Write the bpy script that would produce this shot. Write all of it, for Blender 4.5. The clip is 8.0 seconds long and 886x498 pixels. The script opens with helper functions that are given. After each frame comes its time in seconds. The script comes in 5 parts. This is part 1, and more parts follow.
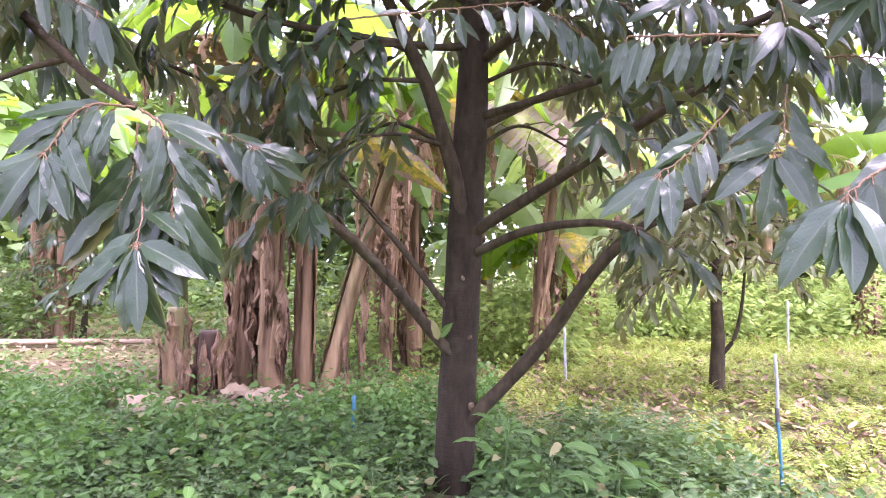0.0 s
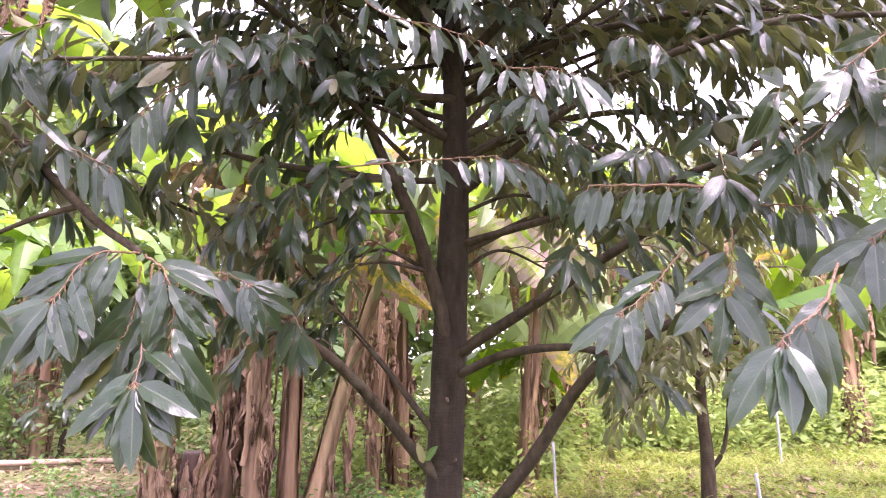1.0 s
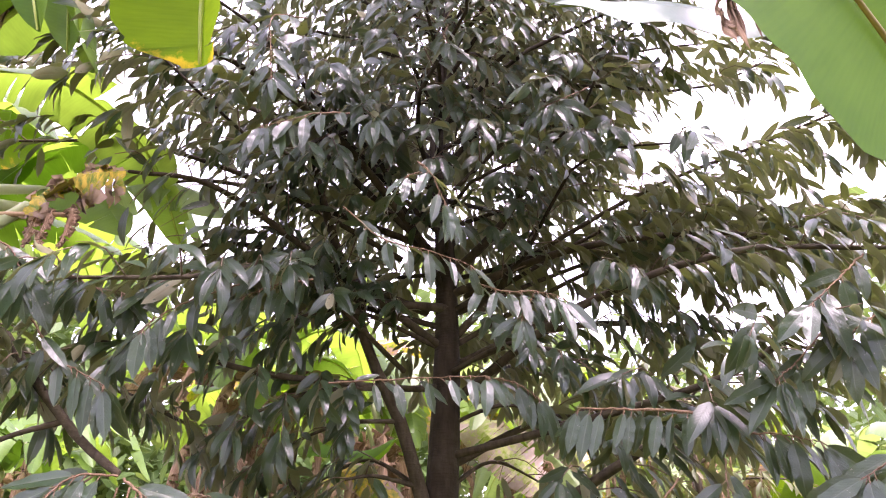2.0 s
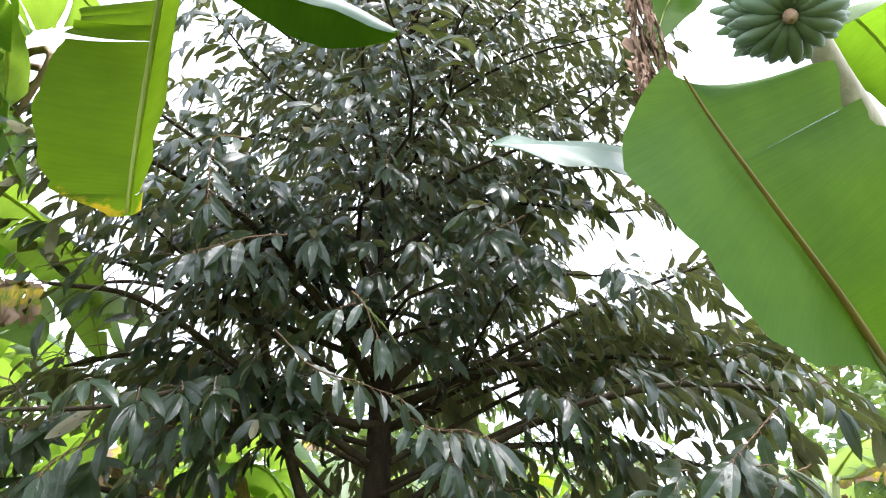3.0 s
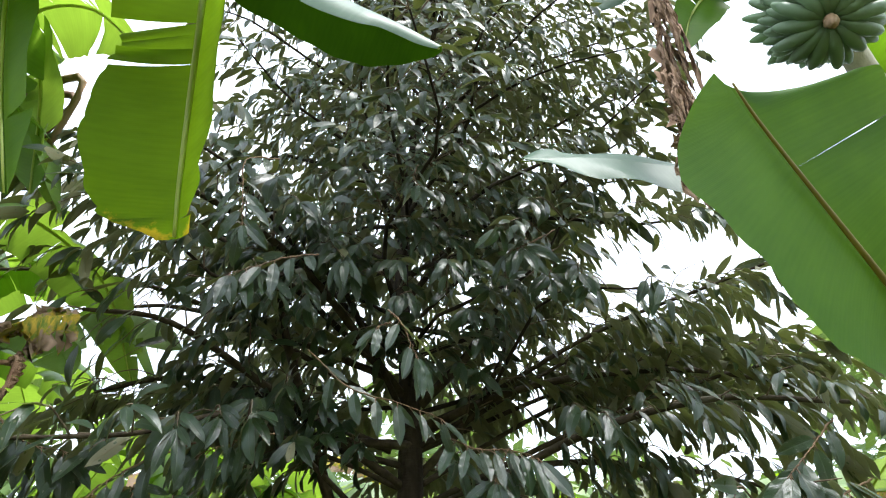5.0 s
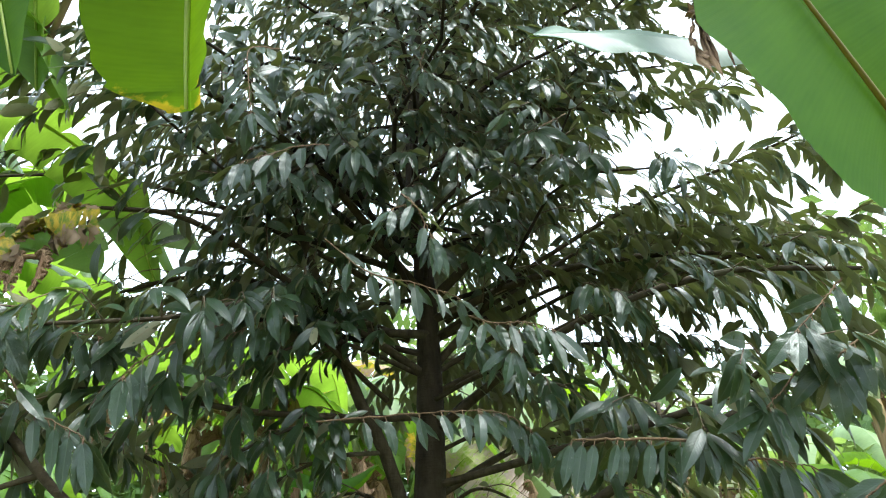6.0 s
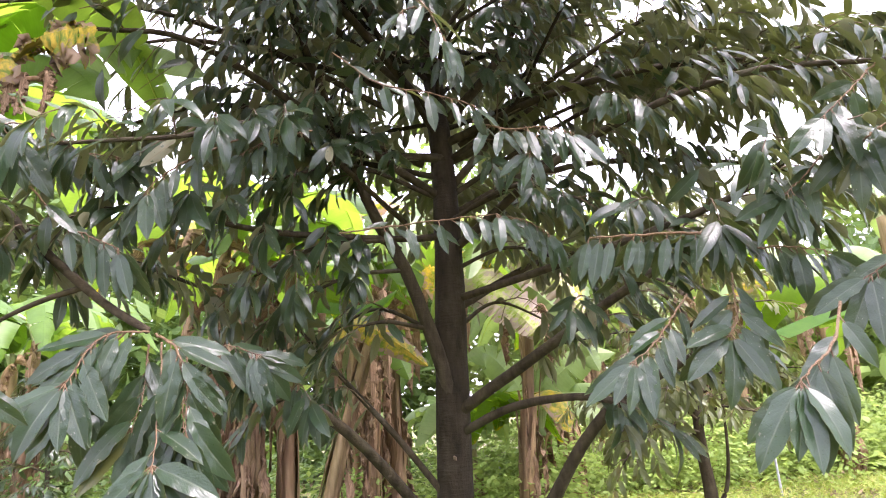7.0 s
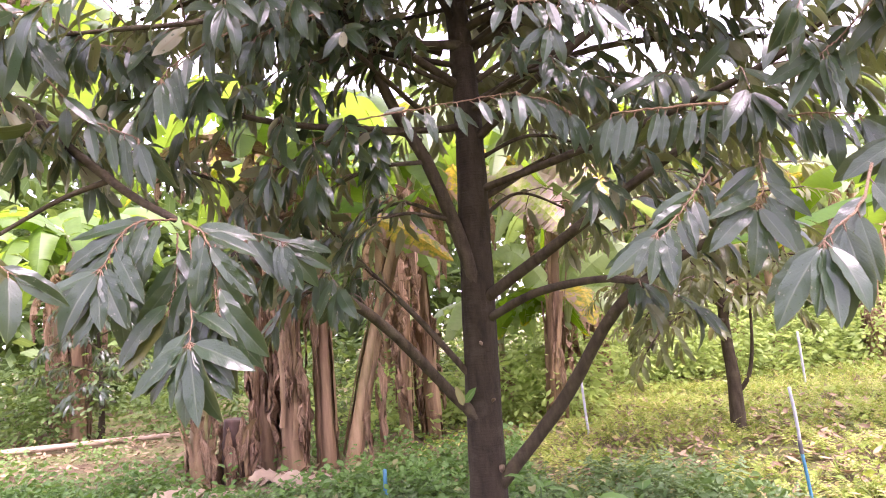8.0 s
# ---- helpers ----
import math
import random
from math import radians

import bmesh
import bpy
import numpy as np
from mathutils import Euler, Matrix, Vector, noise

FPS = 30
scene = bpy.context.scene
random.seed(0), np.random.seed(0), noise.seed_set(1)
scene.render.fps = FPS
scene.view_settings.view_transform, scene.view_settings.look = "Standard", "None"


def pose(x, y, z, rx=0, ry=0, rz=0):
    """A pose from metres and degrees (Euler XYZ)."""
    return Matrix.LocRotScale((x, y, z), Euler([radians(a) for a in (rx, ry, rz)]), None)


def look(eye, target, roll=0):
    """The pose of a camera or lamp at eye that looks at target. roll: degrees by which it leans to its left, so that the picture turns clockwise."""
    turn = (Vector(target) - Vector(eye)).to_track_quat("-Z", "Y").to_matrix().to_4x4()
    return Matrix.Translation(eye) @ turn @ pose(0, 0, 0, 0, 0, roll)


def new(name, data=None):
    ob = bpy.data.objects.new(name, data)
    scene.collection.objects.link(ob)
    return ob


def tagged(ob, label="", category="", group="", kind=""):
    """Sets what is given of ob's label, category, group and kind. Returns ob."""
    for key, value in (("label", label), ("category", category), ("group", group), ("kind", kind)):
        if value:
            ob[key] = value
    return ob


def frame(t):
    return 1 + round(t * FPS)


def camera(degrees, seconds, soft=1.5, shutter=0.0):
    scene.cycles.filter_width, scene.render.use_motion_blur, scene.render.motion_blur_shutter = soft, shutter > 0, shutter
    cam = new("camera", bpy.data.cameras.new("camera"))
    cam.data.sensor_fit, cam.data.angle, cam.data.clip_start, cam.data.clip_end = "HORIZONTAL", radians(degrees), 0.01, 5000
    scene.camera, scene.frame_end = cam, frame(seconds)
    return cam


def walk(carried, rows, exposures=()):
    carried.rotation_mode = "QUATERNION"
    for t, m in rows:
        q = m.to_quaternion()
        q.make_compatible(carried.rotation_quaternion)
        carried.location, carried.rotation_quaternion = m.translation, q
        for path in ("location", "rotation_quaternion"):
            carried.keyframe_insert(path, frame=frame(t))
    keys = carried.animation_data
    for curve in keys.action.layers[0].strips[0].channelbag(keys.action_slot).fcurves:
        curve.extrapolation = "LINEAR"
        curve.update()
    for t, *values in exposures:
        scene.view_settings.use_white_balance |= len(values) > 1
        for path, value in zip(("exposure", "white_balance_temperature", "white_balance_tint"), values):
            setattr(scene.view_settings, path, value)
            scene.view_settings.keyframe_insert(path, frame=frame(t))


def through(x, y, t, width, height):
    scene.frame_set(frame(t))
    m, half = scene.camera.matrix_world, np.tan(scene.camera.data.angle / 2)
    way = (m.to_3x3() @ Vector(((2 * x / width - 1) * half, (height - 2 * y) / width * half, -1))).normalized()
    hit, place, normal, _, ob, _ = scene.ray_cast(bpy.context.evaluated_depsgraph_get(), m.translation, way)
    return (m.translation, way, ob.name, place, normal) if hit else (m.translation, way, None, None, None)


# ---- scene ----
cam = camera(70.0, 8.0, soft=1.1)
# seconds, stops, kelvin, tint
EXPOSURE = [(0.0, 2.34, 5680, 51), (1.0, 2.32, 6080, 55), (1.5, 2.32, 6180, 58), (2.2, 1.9, 6200, 43), (3.3, 1.45, 5850, 14), (4.2, 1.05, 6050, 15), (5.3, 1.08, 5950, 6), (6.0, 1.38, 5800, 2), (6.5, 1.76, 5450, 4), (7.2, 2.14, 6300, 43), (8.0, 2.22, 6240, 53)]
# seconds, eye, target, roll
PATH = [
    (0, (0.009, 0.001, 1.071), (0.004, 2.001, 1.111), 0.1),
    (0.5, (0.044, -0.094, 1.117), (0.051, 1.896, 1.319), 1.3),
    (1, (0.032, -0.138, 1.148), (0.063, 1.828, 1.514), -0.6),
    (1.5, (0.019, -0.182, 1.182), (0.068, 1.691, 1.881), -0.6),
    (2, (0.038, -0.212, 1.226), (0.089, 1.562, 2.149), 0.0),
    (2.2, (0.054, -0.221, 1.235), (0.111, 1.519, 2.221), -0.3),
    (3.3, (0.069, -0.323, 1.415), (0.315, 1.28, 2.585), -1.1),
    (3.5, (0.062, -0.302, 1.414), (0.292, 1.287, 2.607), -0.9),
    (4, (0.011, -0.31, 1.43), (0.168, 1.253, 2.668), 0.8),
    (4.2, (-0.011, -0.3, 1.439), (0.172, 1.266, 2.67), 0.1),
    (5.3, (-0.022, -0.271, 1.372), (0.151, 1.367, 2.507), -2.0),
    (5.5, (-0.028, -0.259, 1.352), (0.143, 1.408, 2.443), -2.0),
    (6, (-0.028, -0.229, 1.29), (0.127, 1.519, 2.248), -3.1),
    (6.5, (-0.047, -0.19, 1.234), (0.059, 1.67, 1.961), -3.5),
    (7, (-0.057, -0.171, 1.175), (0.05, 1.758, 1.692), -4.5),
    (7.5, (-0.034, -0.175, 1.108), (0.073, 1.799, 1.411), -4.7),
    (8, (-0.045, -0.154, 1.099), (-0.044, 1.832, 1.336), -5.6),
]
walk(cam, [(t, look(eye, target, roll)) for t, eye, target, roll in PATH], EXPOSURE)

# ---- light ----
world = bpy.data.worlds.new("hazy_sky")
scene.world = world
world.use_nodes = True
wn, wl = world.node_tree.nodes, world.node_tree.links
SUN_EL, SUN_AZ = 65.0, 121.0          # degrees above the horizon; from +y towards +x
sky = wn.new("ShaderNodeTexSky")
sky.sky_type, sky.sun_disc = "NISHITA", False
sky.sun_elevation, sky.sun_rotation = radians(SUN_EL), radians(SUN_AZ)
sky.air_density, sky.dust_density, sky.ozone_density = 1.0, 4.0, 1.0
haze = wn.new("ShaderNodeMix")
haze.data_type = "RGBA"
haze.inputs[0].default_value = 0.7
haze.inputs[7].default_value = (9.6, 9.9, 10.4, 1)
wl.new(sky.outputs[0], haze.inputs[6])
wl.new(haze.outputs[2], wn["Background"].inputs[0])
wn["Background"].inputs[1].default_value = 0.165
sun_data = bpy.data.lights.new("sun", "SUN")
sun_data.energy, sun_data.angle, sun_data.color = 2.8, radians(25.0), (1.0, 0.95, 0.87)
sun = new("sun", sun_data)
el, az = radians(SUN_EL), radians(SUN_AZ)
sun.matrix_world = look((math.cos(el) * math.sin(az) * 20, math.cos(el) * math.cos(az) * 20, math.sin(el) * 20), (0, 0, 0))

# ---- materials ----


class Nodes:
    """A short way to write a material's nodes."""

    def __init__(self, name):
        self.mat = bpy.data.materials.new(name)
        self.mat.use_nodes = True
        self.tree = self.mat.node_tree
        self.bsdf = self.tree.nodes["Principled BSDF"]
        self.out = self.tree.nodes["Material Output"]

    def add(self, kind, ins=()):
        n = self.tree.nodes.new("ShaderNode" + kind)
        for k, v in dict(ins).items():
            self.put(n.inputs[k], v)
        return n

    def put(self, socket, v):
        if isinstance(v, bpy.types.NodeSocket):
            self.tree.links.new(v, socket)
        else:
            socket.default_value = (*v, 1) if isinstance(v, tuple) and len(v) == 3 and socket.type == "RGBA" else v

    def math(self, op, a, b=0.0, c=0.0):
        n = self.add("Math", {0: a, 1: b, 2: c})
        n.operation = op
        return n.outputs[0]

    def mix(self, f, a, b):
        n = self.add("Mix")
        n.data_type = "RGBA"
        for k, v in ((0, f), (6, a), (7, b)):
            self.put(n.inputs[k], v)
        return n.outputs[2]

    def noise(self, scale, detail=3.0, vec=None, rough=0.55):
        ins = {"Scale": scale, "Detail": detail, "Roughness": rough}
        if vec is not None:
            ins["Vector"] = vec
        return self.add("TexNoise", ins).outputs[0]

    def ramp(self, f, lo, hi):
        return self.add("MapRange", {0: f, 1: lo, 2: hi, 3: 0.0, 4: 1.0}).outputs[0]

    def coords(self, sx=1.0, sy=1.0, sz=1.0):
        c = self.add("TexCoord").outputs["Object"]
        return self.add("Mapping", {0: c, 3: (sx, sy, sz)}).outputs[0]

    def rand(self):
        a = self.add("NewGeometry").outputs["Random Per Island"]
        b = self.add("ObjectInfo").outputs["Random"]
        return self.math("FRACT", self.math("ADD", a, b))

    def bump(self, height, strength, dist):
        return self.add("Bump", {"Strength": strength, "Distance": dist, "Height": height}).outputs[0]

    def finish(self, colour, rough=0.6, normal=None, spec=0.5, through=None, amount=0.0):
        self.put(self.bsdf.inputs["Base Color"], colour)
        self.put(self.bsdf.inputs["Roughness"], rough)
        self.put(self.bsdf.inputs["Specular IOR Level"], spec)
        if normal is not None:
            self.put(self.bsdf.inputs["Normal"], normal)
        if through is not None:
            t = self.add("BsdfTranslucent", {0: through})
            if normal is not None:
                self.put(t.inputs["Normal"], normal)
            m = self.add("MixShader", {0: amount, 1: self.bsdf.outputs[0], 2: t.outputs[0]})
            self.tree.links.new(m.outputs[0], self.out.inputs[0])
        return self.mat


def leaf_material(name, dark, light, rib, rough, through, amount, spec=0.5, veins=11.0, old=None, share=0.0, relief=0.22, stand=False):
    """A leaf with midrib, side veins and a colour of its own for each leaf; old: the colour of that share of leaves."""
    n = Nodes(name)
    uv = n.add("SeparateXYZ", {0: n.add("TexCoord").outputs["UV"]})
    across = n.math("ABSOLUTE", n.math("SUBTRACT", uv.outputs[0], 0.5))
    along = uv.outputs[1]
    r = n.rand()
    vein = n.math("SINE", n.math("MULTIPLY", n.math("SUBTRACT", along, n.math("MULTIPLY", across, 0.45)), veins * 6.283))
    vein = n.math("POWER", n.math("ABSOLUTE", vein), 0.35)
    blot = n.noise(9.0, 3.0, n.coords())
    f = n.math("ADD", n.math("MULTIPLY", r, 0.75), n.math("MULTIPLY", blot, 0.3))
    if stand:
        f = n.math("ADD", n.math("MULTIPLY", f, 0.6), n.math("MULTIPLY", n.ramp(n.noise(1.6, 3.0, n.coords()), 0.36, 0.64), 0.45))
    c = n.mix(f, dark, light)
    if old is not None:
        c = n.mix(n.math("GREATER_THAN", n.math("FRACT", n.math("MULTIPLY", r, 7.3)), 1.0 - share), c, old)
    c = n.mix(n.math("MULTIPLY", n.math("SUBTRACT", 1.0, vein), 0.07), c, rib)
    c = n.mix(n.math("SUBTRACT", 1.0, n.ramp(across, 0.015, 0.045)), c, rib)
    height = n.math("ADD", n.math("MULTIPLY", vein, n.ramp(blot, 0.3, 0.65)), n.math("ADD", n.math("MULTIPLY", n.ramp(across, 0.0, 0.09), 1.5), n.math("MULTIPLY", n.noise(38.0, 2.0, n.coords()), 1.6)))
    rr = n.math("ADD", rough, n.math("MULTIPLY", n.noise(30.0, 2.0, n.coords()), 0.14))
    return n.finish(c, rr, n.bump(height, relief, 0.0012), spec, through, amount)


LEAF_TOP = leaf_material("leaf_gloss", (0.013, 0.034, 0.016), (0.034, 0.074, 0.031), (0.11, 0.14, 0.08), 0.23,
                         (0.28, 0.34, 0.11), 0.44, 0.74, 6.0, (0.10, 0.10, 0.03), 0.03, 0.27)
LEAF_UNDER = leaf_material("leaf_bronze", (0.19, 0.195, 0.11), (0.33, 0.325, 0.19), (0.28, 0.22, 0.11), 0.5,
                           (0.42, 0.42, 0.2), 0.46, 0.45, 6)
# durian leaf with sunlight put into its colour, for the tree in the grass
LEAF_SUNLIT = leaf_material("sunlit_tree_leaf", (0.085, 0.11, 0.04), (0.18, 0.21, 0.08), (0.2, 0.2, 0.1), 0.3,
                           (0.38, 0.42, 0.12), 0.48, 0.5, 5.5, (0.2, 0.17, 0.05), 0.08, 0.2)
WEED = leaf_material("weed_leaf", (0.02, 0.066, 0.018), (0.135, 0.26, 0.06), (0.24, 0.3, 0.14), 0.42,
                     (0.2, 0.37, 0.05), 0.26, 0.22, 5, (0.30, 0.26, 0.12), 0.05, 0.22, True)
GRASS = leaf_material("grass_blade", (0.08, 0.15, 0.02), (0.2, 0.285, 0.045), (0.28, 0.33, 0.07), 0.5,
                      (0.36, 0.42, 0.06), 0.3, 0.25, 1, (0.4, 0.32, 0.13), 0.2, 0.22, True)
# weed leaf darkened so its colour carries the crown's shade round the trunk
WEED_SHADE = leaf_material("weed_leaf_shade", (0.024, 0.06, 0.02), (0.1, 0.18, 0.05), (0.15, 0.21, 0.09), 0.42,
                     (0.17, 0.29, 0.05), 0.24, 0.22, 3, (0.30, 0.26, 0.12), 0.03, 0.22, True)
# two tones of one bush leaf: shade put into the darker, sun into the brighter
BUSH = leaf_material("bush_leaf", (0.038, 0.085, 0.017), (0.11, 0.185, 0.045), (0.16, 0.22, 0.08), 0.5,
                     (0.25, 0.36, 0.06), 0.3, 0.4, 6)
BUSH_SUNLIT = leaf_material("sunlit_bush_leaf", (0.12, 0.2, 0.04), (0.29, 0.39, 0.1), (0.25, 0.33, 0.12), 0.5,
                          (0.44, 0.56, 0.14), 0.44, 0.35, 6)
LITTER = leaf_material("dry_leaf", (0.1, 0.065, 0.038), (0.34, 0.25, 0.15), (0.3, 0.22, 0.15), 0.75,
                       (0.3, 0.2, 0.1), 0.05, 0.25, 8)


def bark_material(name, dark, light, patch, scale=1.0):
    n = Nodes(name)
    v = n.coords(scale, scale, scale * 0.28)
    grain = n.noise(26.0, 6.0, v, 0.65)
    big = n.noise(5.0, 3.0, n.coords())
    c = n.mix(n.ramp(grain, 0.3, 0.7), dark, light)
    c = n.mix(n.math("MULTIPLY", n.ramp(big, 0.56, 0.7), 0.55), c, patch)
    ring = n.noise(60.0, 2.0, n.coords(0.3, 0.3, 1.6))
    return n.finish(c, 0.85, n.bump(n.math("ADD", grain, n.math("MULTIPLY", ring, 0.5)), 0.7, 0.012), 0.25)


BARK = bark_material("durian_bark", (0.017, 0.012, 0.007), (0.052, 0.038, 0.022), (0.09, 0.074, 0.046))
LIMB_BARK = bark_material("limb_bark", (0.03, 0.022, 0.013), (0.088, 0.067, 0.038), (0.13, 0.112, 0.07))
TWIG = bark_material("twig_bark", (0.12, 0.08, 0.05), (0.26, 0.19, 0.12), (0.24, 0.21, 0.15), 3.0)
SHOOT = bark_material("young_shoot", (0.12, 0.075, 0.042), (0.26, 0.165, 0.095), (0.24, 0.19, 0.12), 4.0)


def banana_material(name, dark, light, through, amount, rough, tip=None, gloss=0.5):
    """A banana blade: fine ribs from the midrib to the edge, a browned margin where tip is given."""
    n = Nodes(name)
    uv = n.add("SeparateXYZ", {0: n.add("TexCoord").outputs["UV"]})
    along, across = uv.outputs[1], n.math("ABSOLUTE", n.math("SUBTRACT", uv.outputs[0], 0.5))
    rib = n.math("SINE", n.math("MULTIPLY", n.math("ADD", along, n.math("MULTIPLY", across, 0.05)), 6.283 * 90))
    fine = n.math("SINE", n.math("MULTIPLY", along, 6.283 * 310))
    blot = n.noise(3.5, 4.0, n.coords())
    streak = n.noise(1.0, 3.0, n.add("CombineXYZ", {0: n.math("MULTIPLY", across, 3.0), 1: n.math("MULTIPLY", along, 60.0)}).outputs[0])
    f = n.math("ADD", n.math("MULTIPLY", n.ramp(blot, 0.3, 0.7), 0.5), n.math("ADD", n.math("ADD", n.math("MULTIPLY", streak, 0.5), n.math("MULTIPLY", rib, 0.025)), n.math("MULTIPLY", n.rand(), 0.25)))
    c = n.mix(f, dark, light)
    t = n.mix(f, tuple(a * 0.55 for a in through), tuple(a * 1.3 for a in through))
    if tip is not None:
        spot = n.math("ADD", n.math("MULTIPLY", along, 1.0), n.math("ADD", n.math("MULTIPLY", n.noise(22.0, 4.0, n.coords(), 0.7), 0.34), n.math("MULTIPLY", across, 0.16)))
        edge = n.ramp(spot, 1.17, 1.22)
        c, t = n.mix(edge, c, tip), n.mix(edge, t, tip)
    h = n.math("ADD", n.math("MULTIPLY", rib, 0.4), n.math("MULTIPLY", fine, 0.25))
    return n.finish(c, rough, n.bump(n.math("ADD", h, n.math("MULTIPLY", blot, 6.0)), 0.2, 0.0006), gloss, t, amount)


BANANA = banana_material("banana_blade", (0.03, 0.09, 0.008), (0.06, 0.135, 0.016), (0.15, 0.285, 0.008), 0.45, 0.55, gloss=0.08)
# two copies of the blade with direct sun and back light put into the colour
BANANA_SUNLIT = banana_material("banana_blade_sunlit", (0.15, 0.24, 0.08), (0.29, 0.38, 0.17), (0.36, 0.5, 0.1), 0.4, 0.4)
BANANA_LIT = banana_material("banana_blade_backlit", (0.065, 0.14, 0.02), (0.13, 0.22, 0.05), (0.27, 0.43, 0.03), 0.5, 0.42, gloss=0.35)
# wax bloom, greyed further so the colour stands in for reflected sky
BANANA_WAX_SHEEN = banana_material("banana_blade_waxy_sheen", (0.05, 0.1, 0.06), (0.12, 0.18, 0.13), (0.3, 0.46, 0.06), 0.15, 0.4, gloss=0.12)
BANANA_OLD = banana_material("banana_blade_yellowing", (0.06, 0.13, 0.005), (0.11, 0.19, 0.008), (0.22, 0.38, 0.006), 0.6, 0.55, (0.62, 0.46, 0.02), 0.08)


def sick_material(name, green, yellow, dead_lo, dead_hi, share):
    """A scorched banana blade: green and yellow bands from midrib to edge, dead patches, a dead margin."""
    n = Nodes(name)
    uv = n.add("SeparateXYZ", {0: n.add("TexCoord").outputs["UV"]})
    along, across = uv.outputs[1], n.math("ABSOLUTE", n.math("SUBTRACT", uv.outputs[0], 0.5))
    v = n.add("CombineXYZ", {0: n.math("MULTIPLY", across, 5.0), 1: n.math("MULTIPLY", along, 26.0), 2: n.math("MULTIPLY", n.rand(), 9.0)}).outputs[0]
    band, blot = n.noise(1.0, 4.0, v, 0.65), n.noise(16.0, 4.0, n.coords(), 0.65)
    c = n.mix(n.ramp(band, 0.38, 0.6), green, yellow)
    dead = n.ramp(n.math("ADD", n.math("MULTIPLY", blot, 0.9), n.math("ADD", n.math("MULTIPLY", across, 0.5), n.math("MULTIPLY", band, 0.3))), share, share + 0.08)
    c = n.mix(dead, c, n.mix(blot, dead_lo, dead_hi))
    return n.finish(c, 0.6, n.bump(band, 0.4, 0.004), 0.3, c, 0.4)


BANANA_SICK = sick_material("banana_blade_scorched", (0.15, 0.22, 0.02), (0.6, 0.42, 0.04), (0.14, 0.07, 0.03), (0.48, 0.35, 0.25), 0.72)
# tan dry strips made paler: strong sun is put into their colour
BANANA_DRY_SUNLIT = sick_material("banana_blade_dry_sunlit", (0.3, 0.42, 0.05), (0.6, 0.56, 0.3), (0.3, 0.19, 0.14), (0.62, 0.52, 0.45), 0.66)


def dry_material():
    """Dried banana leaf: brown streaks along the leaf, with lit ridges and shadow in the hollows put into the colour.
    """
    n = Nodes("dry_banana_rag")
    uv = n.add("SeparateXYZ", {0: n.add("TexCoord").outputs["UV"]})
    v = n.add("CombineXYZ", {0: n.math("MULTIPLY", uv.outputs[0], 22.0), 1: n.math("MULTIPLY", uv.outputs[1], 2.5), 2: n.math("MULTIPLY", n.rand(), 40.0)}).outputs[0]
    streak, blot = n.noise(1.0, 4.0, v, 0.65), n.noise(9.0, 4.0, n.coords(), 0.6)
    c = n.mix(n.ramp(streak, 0.28, 0.72), (0.06, 0.03, 0.017), (0.64, 0.44, 0.285))
    c = n.mix(n.math("MULTIPLY", n.ramp(blot, 0.45, 0.7), 0.5), c, (0.26, 0.13, 0.068))
    c = n.mix(n.math("MULTIPLY", n.rand(), 0.35), c, (0.16, 0.09, 0.06))
    return n.finish(c, 0.8, n.bump(streak, 0.6, 0.008), 0.2, (0.3, 0.18, 0.1), 0.12)


DRY_RAG = dry_material()


def rib_material(name, dark, light):
    n = Nodes(name)
    c = n.mix(n.noise(7.0, 3.0, n.coords()), dark, light)
    return n.finish(c, 0.45, n.bump(n.noise(60.0, 2.0, n.coords(1, 1, 0.2)), 0.3, 0.003), 0.45, light, 0.45)


RIB = rib_material("banana_midrib", (0.3, 0.4, 0.05), (0.5, 0.56, 0.12))
RIB_BROWN = rib_material("banana_midrib_brown", (0.14, 0.1, 0.03), (0.3, 0.26, 0.06))
PETIOLE = rib_material("banana_petiole", (0.3, 0.38, 0.16), (0.55, 0.58, 0.36))
FRUIT = rib_material("green_banana_skin", (0.15, 0.24, 0.13), (0.26, 0.36, 0.21))


def sheath_material(name, dark, light, green, amount):
    """Layered stem sheaths: streaks along the stem, dry brown over green."""
    n = Nodes(name)
    streak = n.noise(16.0, 5.0, n.coords(1, 1, 0.1), 0.6)
    big = n.noise(2.6, 3.0, n.coords(1, 1, 0.5))
    c = n.mix(n.ramp(streak, 0.3, 0.72), dark, light)
    c = n.mix(n.math("MULTIPLY", n.ramp(big, 0.42, 0.58), amount), c, green)
    c = n.mix(n.math("MULTIPLY", n.add("ObjectInfo").outputs["Random"], 0.55), c, dark)
    return n.finish(c, 0.6, n.bump(streak, 0.8, 0.012), 0.35)


STEM_DRY = sheath_material("dry_sheath", (0.1, 0.05, 0.028), (0.52, 0.335, 0.19), (0.36, 0.29, 0.13), 0.4)
STEM_GREEN = sheath_material("green_sheath", (0.2, 0.13, 0.07), (0.42, 0.34, 0.2), (0.3, 0.36, 0.12), 1.0)
STEM_PALE = sheath_material("pale_sheath", (0.22, 0.2, 0.12), (0.45, 0.44, 0.3), (0.34, 0.38, 0.2), 0.8)
STEM_DARK = sheath_material("rotten_sheath", (0.05, 0.028, 0.022), (0.2, 0.115, 0.085), (0.13, 0.09, 0.06), 0.5)


